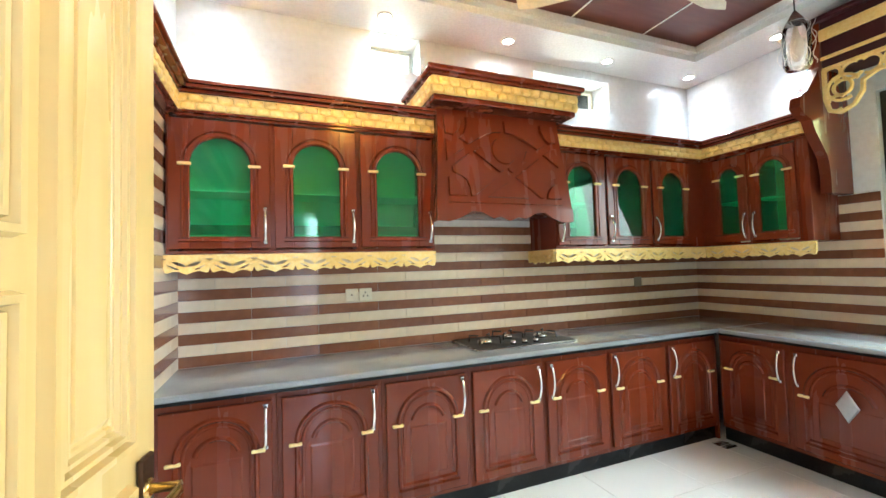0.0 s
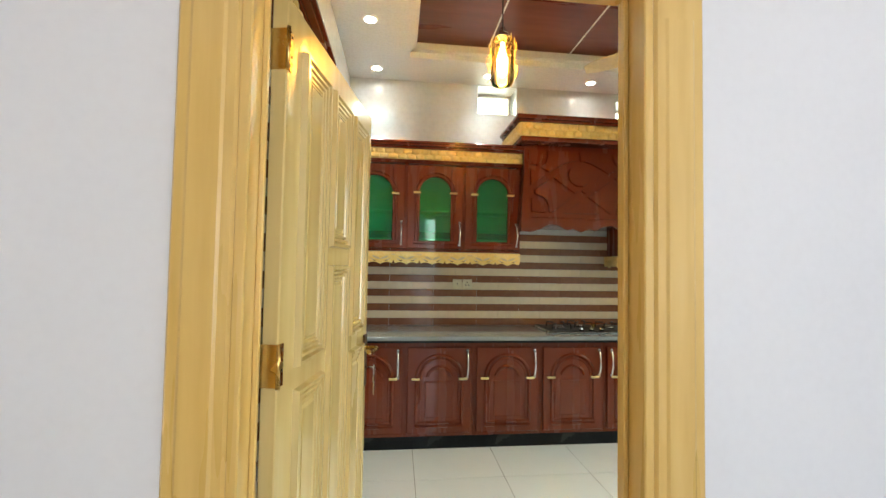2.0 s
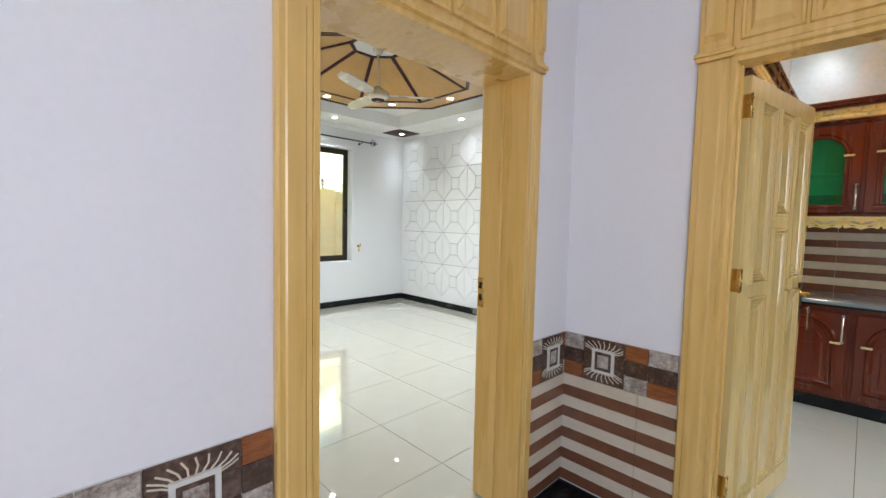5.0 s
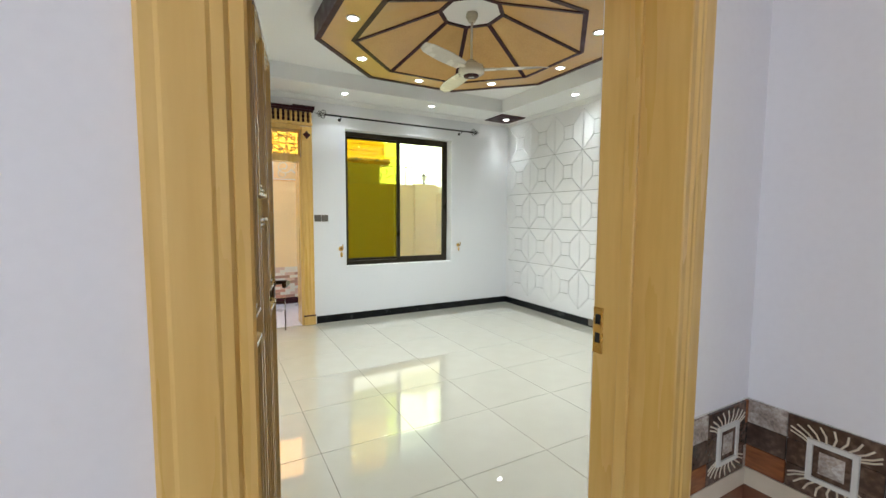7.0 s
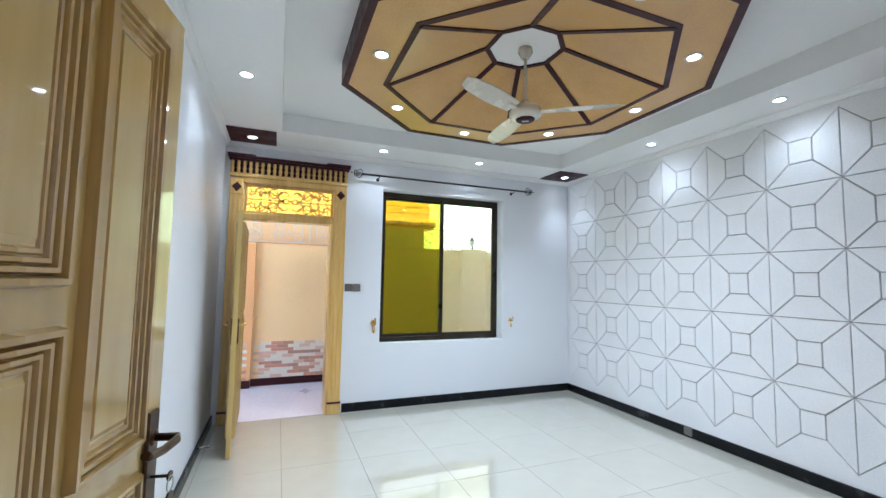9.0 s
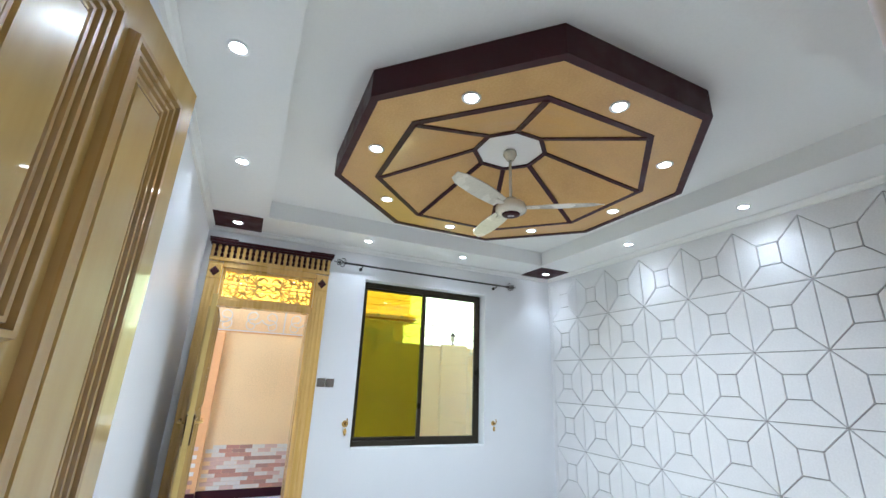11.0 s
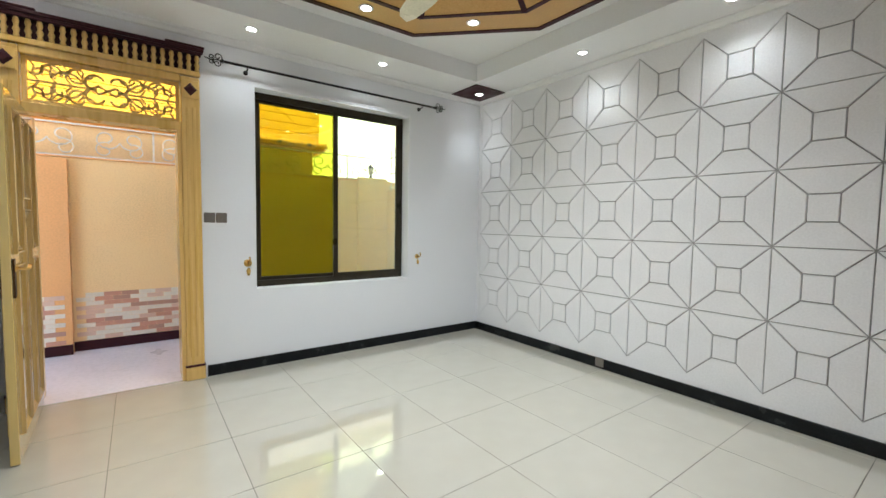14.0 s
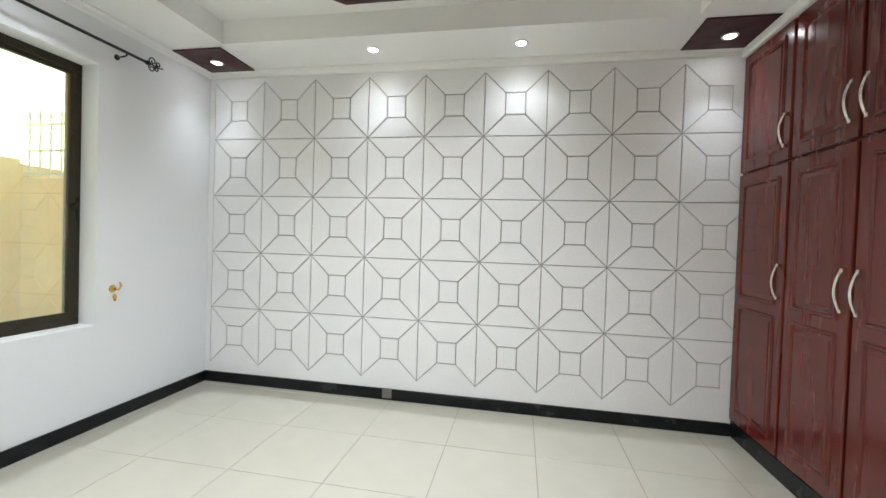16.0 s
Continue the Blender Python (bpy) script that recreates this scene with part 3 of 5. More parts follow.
# outer door of the bedroom with carved transom
od = thing("door_frame_3", pose(BX0, EL, 0, 0, 0, 90), "pine outer door frame with fretwork transom and baluster crest", "door frame", "", "structure")
w = ER - EL
for x0, x1 in ((-0.135, 0.0), (w, w + 0.135)):
    bm = box(x0, -0.04, 0.0, x1, 0.0, 2.55, 0.006)
    strip([(x0 + 0.045, 0.2), (x0 + 0.045, 2.3)], 0.028, -0.039, -0.0455, bm=bm)
    strip([(x0 + 0.09, 0.2), (x0 + 0.09, 2.3)], 0.028, -0.039, -0.0455, bm=bm)
    part("casing", bm, M_PINE, od)
    part("base_block", box(x0 - 0.006, -0.055, 0.0, x1 + 0.006, 0.0, 0.115, 0.006), M_PINE, od)
    part("base_line", box(x0 - 0.007, -0.056, 0.115, x1 + 0.007, 0.0, 0.13), M_DARK, od, "dark maroon line")
    xc = (x0 + x1) / 2
    part("diamond_block", box(xc - 0.062, -0.056, 2.37, xc + 0.062, -0.0405, 2.52, 0.006), M_PINE, od)
    part("diamond", prism([(xc - 0.05, 2.445), (xc, 2.39), (xc + 0.05, 2.445), (xc, 2.5)], -0.055, -0.075, None, 0.02), M_DARK, od, "dark maroon diamond boss")
for x0, x1 in ((0.0, 0.03), (w - 0.03, w)):
    part("jamb", box(x0, -0.03, 0.0, x1, 0.25, 2.11, 0.004), M_PINE, od)
part("transom_rail", box(0.0, -0.03, 2.105, w, 0.12, 2.175, 0.006), M_PINE, od)
part("transom_head", box(-0.0, -0.035, 2.50, w, 0.12, 2.56, 0.006), M_PINE, od)
part("transom_glass", box(0.0, 0.085, 2.17, w, 0.09, 2.505), G_YELLOW, od, "yellow tinted pane").visible_shadow = False
bm = bmesh.new()
strip(rect(0.02, 2.19, w - 0.02, 2.485), 0.03, 0.03, 0.0, True, 0.8, bm)
zc = 2.338
for s in (-1, 1):
    X = lambda u: w / 2 + s * u
    for up in (-1, 1):
        for (cx, cz, r, a0, a1, wd) in ((0.07, 0.05, 0.055, -100, 160, 0.014), (0.17, 0.075, 0.05, 200, 470, 0.014), (0.23, 0.0, 0.09, 20, 150, 0.014), (0.31, 0.07, 0.055, -30, 200, 0.014), (0.36, 0.02, 0.07, 40, 170, 0.014), (0.40, 0.09, 0.045, 150, 330, 0.014), (0.12, 0.12, 0.05, 190, 350, 0.012), (0.26, 0.13, 0.055, 190, 340, 0.012)):
            strip([(X(px), zc + up * pz) for px, pz in arc(cx, cz, r, a0, a1, 10)], wd, 0.03, 0.008, False, 0.8, bm)
        for cx in (0.115, 0.205, 0.29, 0.38):
            strip([(X(cx), zc + up * 0.005), (X(cx + 0.03), zc + up * 0.05), (X(cx + 0.02), zc + up * 0.1), (X(cx + 0.045), zc + up * 0.14)], 0.012, 0.03, 0.008, False, 0.8, bm)
    strip([(X(0.0), zc), (X(0.05), zc + 0.03), (X(0.1), zc), (X(0.05), zc - 0.03), (X(0.0), zc)], 0.014, 0.03, 0.008, False, 0.8, bm)
    strip([(X(0.1), zc), (X(0.2), zc), (X(0.44), zc)], 0.013, 0.03, 0.01, False, 0.8, bm)
part("fretwork", bm, M_PINE, od, "carved scrolling fretwork")
bm = box(-0.14, -0.05, 2.56, w + 0.14, 0.0, 2.60, 0.004)
part("crest_rail", bm, M_PINE, od)
part("crest_back", box(-0.14, -0.012, 2.60, w + 0.14, -0.001, 2.73), M_DARK, od, "dark maroon backing")
NB = 21
bal = turned([(0.011, 0), (0.018, 0.01), (0.013, 0.025), (0.021, 0.05), (0.012, 0.075), (0.019, 0.1), (0.013, 0.13)], 8)
bal = finish(bal, "baluster", M_PINE)
for k in range(NB):
    part("baluster", bal, None, od, "", Matrix.Translation((-0.12 + (w + 0.24) * k / (NB - 1), -0.035, 2.60)))
bm = box(-0.15, -0.06, 2.73, w + 0.15, 0.0, 2.755, 0.003)
box(-0.165, -0.075, 2.755, w + 0.165, 0.0, 2.785, 0.006, bm=bm)
box(-0.17, -0.08, 2.785, 0.1, 0.0, 2.8, 0.004, bm=bm)
box(w - 0.1, -0.08, 2.785, w + 0.17, 0.0, 2.8, 0.004, bm=bm)
part("crest_cornice", bm, M_DARK, od, "dark maroon stepped cornice")
leaf("door_3", pose(BX0 + 0.03, EL + 0.035, 0, 0, 0, 0) @ pose(0, 0, 0, 0, 0, 1.5), 0.92, 2.07, "open pine outer door with raised panels", 0)

# ---- window ----
win = thing("window_1", pose(BX0 - 0.17, WY0, 0, 0, 0, 90), "sliding window in a dark bronze aluminium frame", "window", "", "structure")
W = WY1 - WY0
bm = bmesh.new()
for b in ((0, WZ0, W, WZ0 + 0.06), (0, WZ1 - 0.06, W, WZ1), (0, WZ0 + 0.06, 0.045, WZ1 - 0.06), (W - 0.05, WZ0 + 0.06, W, WZ1 - 0.06)):
    box(b[0], -0.03, b[1], b[2], 0.06, b[3], 0.004, bm=bm)
part("window_frame", bm, M_FRAME, win)
for i, (x0, x1, y, g) in enumerate(((0.03, 0.86, 0.02, G_OLIVE), (0.80, W - 0.03, -0.015, G_PALE))):
    bm = bmesh.new()
    z0, z1 = WZ0 + 0.05, WZ1 - 0.045
    for b in ((x0, z0, x1, z0 + 0.045), (x0, z1 - 0.045, x1, z1), (x0, z0 + 0.045, x0 + 0.05, z1 - 0.045), (x1 - 0.05, z0 + 0.045, x1, z1 - 0.045)):
        box(b[0], y - 0.013, b[1], b[2], y + 0.013, b[3], 0.003, bm=bm)
    sash = part("sash", bm, M_FRAME, win)
    p = part("pane", box(x0 + 0.045, y - 0.002, z0 + 0.04, x1 - 0.045, y + 0.002, z1 - 0.04), g, sash, "olive tinted pane" if i == 0 else "pale clear pane")
    p.visible_shadow = False
part("latch", box(0.815, -0.045, 1.60, 0.835, -0.028, 1.70, 0.004), M_IRON, win, "black sash latch")
part("window_sill", box(0.002, -0.167, WZ0 - 0.03, W - 0.002, -0.03, WZ0 + 0.005, 0.003), M_WALL, win, "white sill")

# ---- bedroom wall panels ----
PW, PH, GX, GZ = 0.5135, 0.532, BX0 + 0.055, 0.185
g = 0.0034
def cell_polys():
    a, b = PW / 2 - 0.082, PH / 2 - 0.092
    a2, b2 = PW - a, PH - b
    return [[(a, b), (a2, b), (a2, b2), (a, b2)], [(0, 0), (PW, 0), (a2, b), (a, b)], [(PW, 0), (PW, PH), (a2, b2), (a2, b)], [(PW, PH), (0, PH), (a, b2), (a2, b2)], [(0, PH), (0, 0), (a, b), (a, b2)]]
def inset_poly(pts, d):
    n = len(pts)
    out = []
    for i in range(n):
        p, q0, q1 = Vector(pts[i]), Vector(pts[i - 1]), Vector(pts[(i + 1) % n])
        e0, e1 = (p - q0).normalized(), (q1 - p).normalized()
        n0, n1 = Vector((-e0.y, e0.x)), Vector((-e1.y, e1.x))
        k = d / max(0.25, 1 + n0.dot(n1))
        out.append(tuple(p + (n0 + n1) * k))
    return out
def clip_x(pts, lim):
    out = []
    for (x0, z0), (x1, z1) in zip(pts, pts[1:] + pts[:1]):
        if x0 <= lim:
            out.append((x0, z0))
        if (x0 <= lim) != (x1 <= lim):
            u = (lim - x0) / (x1 - x0)
            out.append((lim, z0 + u * (z1 - z0)))
    return out
panel_mesh = [finish(prism(inset_poly(p, g), 0.0, -0.014, None, 0.002), "wall_panel", M_PANEL) for p in cell_polys()]
last = int((BX1 - GX) / PW)
for c in range(last + 1):
    x = GX + c * PW
    for r in range(5):
        for i, pl in enumerate(cell_polys()):
            if (r == 0 and i == 1) or (r == 4 and i == 3):
                continue
            me = panel_mesh[i]
            if c == last:
                cut = clip_x(inset_poly(pl, g), BX1 - 0.006 - x)
                if len(cut) < 3:
                    continue
                me = finish(prism(cut, 0.0, -0.014), "wall_panel", M_PANEL)
            part("wall_panel", me, None, north, "", Matrix.Translation((x, BY1, GZ + r * PH)))
# plain field above and below, following the zigzag
a, b = PW / 2 - 0.082, PH / 2 - 0.092
up, dn = [], []
for c in range(last + 1):
    x = GX + c * PW
    up += [(x, GZ + 5 * PH + g), (x + a, GZ + 5 * PH - b + g), (x + PW - a, GZ + 5 * PH - b + g)]
    dn += [(x, GZ - g), (x + a, GZ + b - g), (x + PW - a, GZ + b - g)]
lim = BX1 - 0.006
up = [p for p in up if p[0] < lim]
dn = [p for p in dn if p[0] < lim]
bm = prism([(BX0, BAND - 0.002), (BX0, GZ + 5 * PH + g)] + up + [(lim, up[-1][1]), (lim, BAND - 0.002)], 0.0, -0.0135)
part("wall_field_upper", bm, M_PANEL, north, "", Matrix.Translation((0, BY1, 0)))
bm = prism([(BX0, 0.0)] + [(lim, 0.0), (lim, dn[-1][1])] + list(reversed(dn)) + [(BX0, GZ - g)], 0.0, -0.0135)
part("wall_field_lower", bm, M_PANEL, north, "", Matrix.Translation((0, BY1, 0)))
bm = box(BX0, -0.0135, GZ - g, GX - g, 0.0, GZ + 5 * PH + g)
part("wall_field_side", bm, M_PANEL, north, "", Matrix.Translation((0, BY1, 0)))

# ---- bedroom ceiling feature ----
OX, OY = -2.945, 0.64
oz = 2.948
def octagon(r, z=None):
    k = r / math.cos(radians(22.5))
    return [(k * math.cos(radians(22.5 + 45 * i)), k * math.sin(radians(22.5 + 45 * i))) for i in range(8)]
def flat_ring(r0, r1, z0, z1, bm=None):
    bm = bm or bmesh.new()
    o0, o1 = octagon(r0), octagon(r1)
    R = [[bm.verts.new((x, y, z)) for x, y in o] for o, z in ((o0, z0), (o1, z0), (o1, z1), (o0, z1))]
    for a, b in zip(R, R[1:] + R[:1]):
        for i in range(8):
            bm.faces.new((a[i], a[(i + 1) % 8], b[(i + 1) % 8], b[i]))
    return bm
oc = thing("ceiling_medallion", pose(OX, OY, oz), "octagonal tan veneer ceiling feature with dark maroon ribs", "ceiling feature", "", "structure")
part("rim", flat_ring(1.215, 1.262, -0.008, TRAY - oz), M_DARK, oc, "dark maroon rim")
part("outer_band", flat_ring(0.975, 1.215, 0.0, 0.03), M_TAN, oc, "tan veneer ring")
part("inner_frame", flat_ring(0.935, 0.975, -0.006, 0.05), M_DARK, oc, "dark maroon octagon frame")
bm = bmesh.new()
TOP = 0.29
a, b = octagon(0.935), octagon(0.27)
A = [bm.verts.new((x, y, 0.0)) for x, y in a]
B = [bm.verts.new((x, y, TOP)) for x, y in b]
C = [bm.verts.new((x, y, 0.02)) for x, y in a]
D = [bm.verts.new((x, y, TOP + 0.02)) for x, y in b]
for i in range(8):
    j = (i + 1) % 8
    bm.faces.new((A[i], A[j], B[j], B[i]))
    bm.faces.new((C[i], D[i], D[j], C[j]))
part("field", bm, M_TAN, oc, "tan veneer field")
for i in range(8):
    (x0, y0), (x1, y1) = octagon(0.94)[i], octagon(0.27)[i]
    d = Vector((x1 - x0, y1 - y0)).normalized() * 0.02
    bm = bmesh.new()
    vs = [(x0 - d.y, y0 + d.x, 0), (x0 + d.y, y0 - d.x, 0), (x1 + d.y, y1 - d.x, TOP), (x1 - d.y, y1 + d.x, TOP)]
    lo, hi = [bm.verts.new((x, y, z - 0.014)) for x, y, z in vs], [bm.verts.new((x, y, z + 0.006)) for x, y, z in vs]
    bm.faces.new(lo)
    bm.faces.new(hi)
    for k in range(4):
        bm.faces.new((lo[k], lo[(k + 1) % 4], hi[(k + 1) % 4], hi[k]))
    part("rib", bm, M_DARK, oc)
part("hub_frame", flat_ring(0.245, 0.28, TOP - 0.012, TOP + 0.02), M_DARK, oc)
bm = bmesh.new()
lo, hi = [[bm.verts.new((x, y, z)) for x, y in octagon(0.246)] for z in (TOP, TOP + 0.015)]
bm.faces.new(lo)
bm.faces.new(hi)
for i in range(8):
    bm.faces.new((lo[i], lo[(i + 1) % 8], hi[(i + 1) % 8], hi[i]))
part("hub_plate", bm, M_CEIL, oc, "white plaster centre")


def downlight(x, y, z, power, color=COOL, size=0.036, group="recessed ceiling lights", spread=125):
    t = thing("ceiling_light", pose(x, y, z), "small round recessed ceiling light, lit", "ceiling light", group)
    part("trim_ring", turned([(size + 0.018, 0.0), (size + 0.018, -0.005), (size + 0.004, -0.008), (size, -0.004), (size, 0.0)], 18), M_CEIL, t)
    part("diffuser", turned([(size, -0.001), (size, -0.003)], 18), M_BULB, t, "glowing round diffuser")
    lamp("downlight_lamp", "AREA", pose(x, y, z - 0.02), power, color, shape="DISK", size=size * 2, spread=spread)


def corner_square(x0, y0):
    s = 0.5
    t = thing("ceiling_square", pose(x0, y0, BAND), "dark maroon square panel round a ceiling light", "ceiling panel", "dark ceiling corner squares")
    part("panel_board", box(0.02, 0.02, -0.012, s, s, -0.001, 0.004), M_DARK, t)


BL = 2.12
for i in range(8):
    downlight(OX + 1.08 * math.cos(radians(45 * i)), OY + 1.08 * math.sin(radians(45 * i)), oz - 0.001, BL * 1.62)
for x, y in ((-4.90, 0.04), (-4.89, 1.24), (-3.51, 2.53), (-2.34, 2.55), (-3.58, -1.27), (-2.37, -1.29)):
    downlight(x, y, BAND, BL * 0.42)
for x0, y0 in ((BX0, BY0), (BX0, BY1 - 0.535), (BX1 - 0.52, BY1 - 0.535)):
    corner_square(x0, y0)
    downlight(x0 + 0.27, y0 + 0.27, BAND - 0.013, BL * 0.3, spread=80)


# ---- ceiling fans ----
def fan(x, y, zc, zhub, turn, label):
    t = thing("ceiling_fan", pose(x, y, zhub, 0, 0, turn), label, "ceiling fan")
    part("canopy", turned([(0.05, zc - zhub), (0.055, zc - zhub - 0.03), (0.03, zc - zhub - 0.075), (0.012, zc - zhub - 0.08)], 16), M_FANW, t)
    part("down_rod", tube([(0, 0, 0.05), (0, 0, zc - zhub - 0.05)], 0.011, 10), M_FANW, t)
    part("motor", turned([(0.03, 0.085), (0.05, 0.07), (0.06, 0.045), (0.105, 0.035), (0.12, 0.0), (0.118, -0.03), (0.09, -0.045), (0.07, -0.05)], 24), M_FANW, t)
    part("motor_cap", turned([(0.072, -0.048), (0.066, -0.06), (0.03, -0.064)], 20), M_DARK, t, "dark maroon cap")
    part("cap_badge", box(-0.025, -0.012, -0.067, 0.025, 0.012, -0.063, 0.002), M_STEEL, t, "small silver badge")
    for i in range(3):
        rot = Matrix.Rotation(radians(120 * i), 4, "Z")
        bm = bmesh.new()
        rows = []
        for u in range(9):
            f = u / 8
            xx = 0.15 + 0.53 * f
            wd = 0.055 + 0.018 * math.sin(math.pi * min(1, f * 1.15)) - (0.03 if f > 0.95 else 0)
            tl = 0.014
            rows.append([bm.verts.new((xx, s * wd, s * tl + dz)) for s, dz in ((-1, -0.003), (1, -0.003), (1, 0.003), (-1, 0.003))])
        for p, q in zip(rows, rows[1:]):
            for k in range(4):
                bm.faces.new((p[k], p[(k + 1) % 4], q[(k + 1) % 4], q[k]))
        bm.faces.new(rows[0])
        bm.faces.new(rows[-1])
        bm.transform(rot)
        bl = part("blade", bm, M_FANW, t)
        bm = box(0.09, -0.025, -0.006, 0.22, 0.025, 0.006, 0.003)
        bm.transform(rot)
        part("blade_arm", bm, M_FANW, bl)
    return t


fan(-2.955, OY + 0.01, oz + TOP, 2.745, 54, "cream three-blade ceiling fan on a long rod, at rest")
fan(2.42, 1.52, KTOP, 2.85, 13, "cream three-blade kitchen ceiling fan, at rest")


# ---- kitchen cabinets (each built facing -y, from x = 0, floor at z = 0) ----
def arch_pts(x0, x1, z0, spring, n=14):
    c, r = (x0 + x1) / 2, (x1 - x0) / 2
    return [(x0, z0)] + arc(c, spring, r, 180, 0, n) + [(x1, z0)]


def caps(parent, xs, z):
    for x in xs:
        part("cap", box(x - 0.032, -0.034, z - 0.008, x + 0.032, -0.016, z + 0.008, 0.003), M_GOLD, parent, "small gilded cap")


def base_unit(m, w, hand, depth=0.55, diamond=False):
    t = thing("base_cabinet", m, "red-brown lacquered base cabinet with an arched panel door", "kitchen cabinet", "base cabinets")
    part("body", box(0, 0.006, 0.105, w, depth, 0.845, 0.002), M_RED, t)
    part("plinth", box(0, 0.03, 0.0, w, depth, 0.105), M_BLACK, t, "black stone plinth")
    a, b, z0, z1 = 0.022, w - 0.022, 0.135, 0.79
    d = part("door", box(a, -0.016, z0, b, 0.006, z1, 0.005), M_RED, t)
    px0, px1 = a + 0.072, b - 0.072
    sp = z1 - 0.06 - (px1 - px0) / 2
    c_, r_ = (px0 + px1) / 2, (px1 - px0) / 2
    bm = strip(arc(c_, sp, r_, 180, 0, 18), 0.03, -0.0155, -0.030, False, 0.3)
    strip(arc(c_, sp, r_ - 0.028, 180, 0, 18), 0.018, -0.0155, -0.021, False, 0.4, bm)
    part("arch_moulding", bm, M_RED, d)
    bm = strip(arc(c_, sp - 0.012, r_ * 0.56, 165, 15, 14), 0.026, -0.0155, -0.027, False, 0.3)
    part("inner_arch", bm, M_RED, d)
    for sx, x in ((1, px0), (-1, px1)):
        bm = strip([(x, z0 + 0.075), (x, sp - 0.012)], 0.026, -0.0155, -0.027, False, 0.35)
        strip([(x + sx * 0.028, z0 + 0.095), (x + sx * 0.028, sp - 0.012)], 0.012, -0.0155, -0.020, bm=bm)
        part("pilaster", bm, M_RED, d)
    bm = prism(rect(px0 + 0.062, z0 + 0.115, px1 - 0.062, sp - 0.02), -0.0155, -0.0195, None, 0.012)
    part("raised_panel", bm, M_RED, d)
    for zz, dx in ((0.052, -0.008), (0.082, 0.012)):
        bm = strip([(px0 + dx, z0 + zz), (px1 - dx, z0 + zz)], 0.022, -0.0155, -0.031, False, 0.3)
        part("bottom_moulding", bm, M_RED, d)
    caps(d, (px0 - 0.008, px1 + 0.008), sp - 0.004)
    x = b - 0.03 if hand > 0 else a + 0.03
    hm = thing_handle(d, x, 0.565, 0.765)
    if diamond:
        c = (a + b) / 2
        part("diamond_inlay", prism([(c - 0.06, 0.5), (c, 0.4), (c + 0.06, 0.5), (c, 0.6)], -0.033, -0.040, None, 0.006), M_STEEL, d, "silver diamond inlay")
    return t


def thing_handle(parent, x, z0, z1):
    n = 8
    pts = [(x, -0.016, z0)] + [(x, -0.026 - 0.026 * math.sin(math.pi * i / n), z0 + (z1 - z0) * i / n) for i in range(n + 1)] + [(x, -0.016, z1)]
    bm = tube(pts, 0.0085, 8)
    box(x - 0.011, -0.03, z0 - 0.012, x + 0.011, -0.0155, z0 + 0.01, 0.003, bm=bm)
    box(x - 0.011, -0.03, z1 - 0.01, x + 0.011, -0.0155, z1 + 0.012, 0.003, bm=bm)
    return part("handle", bm, M_CHROME, parent, "bright chrome bow handle")


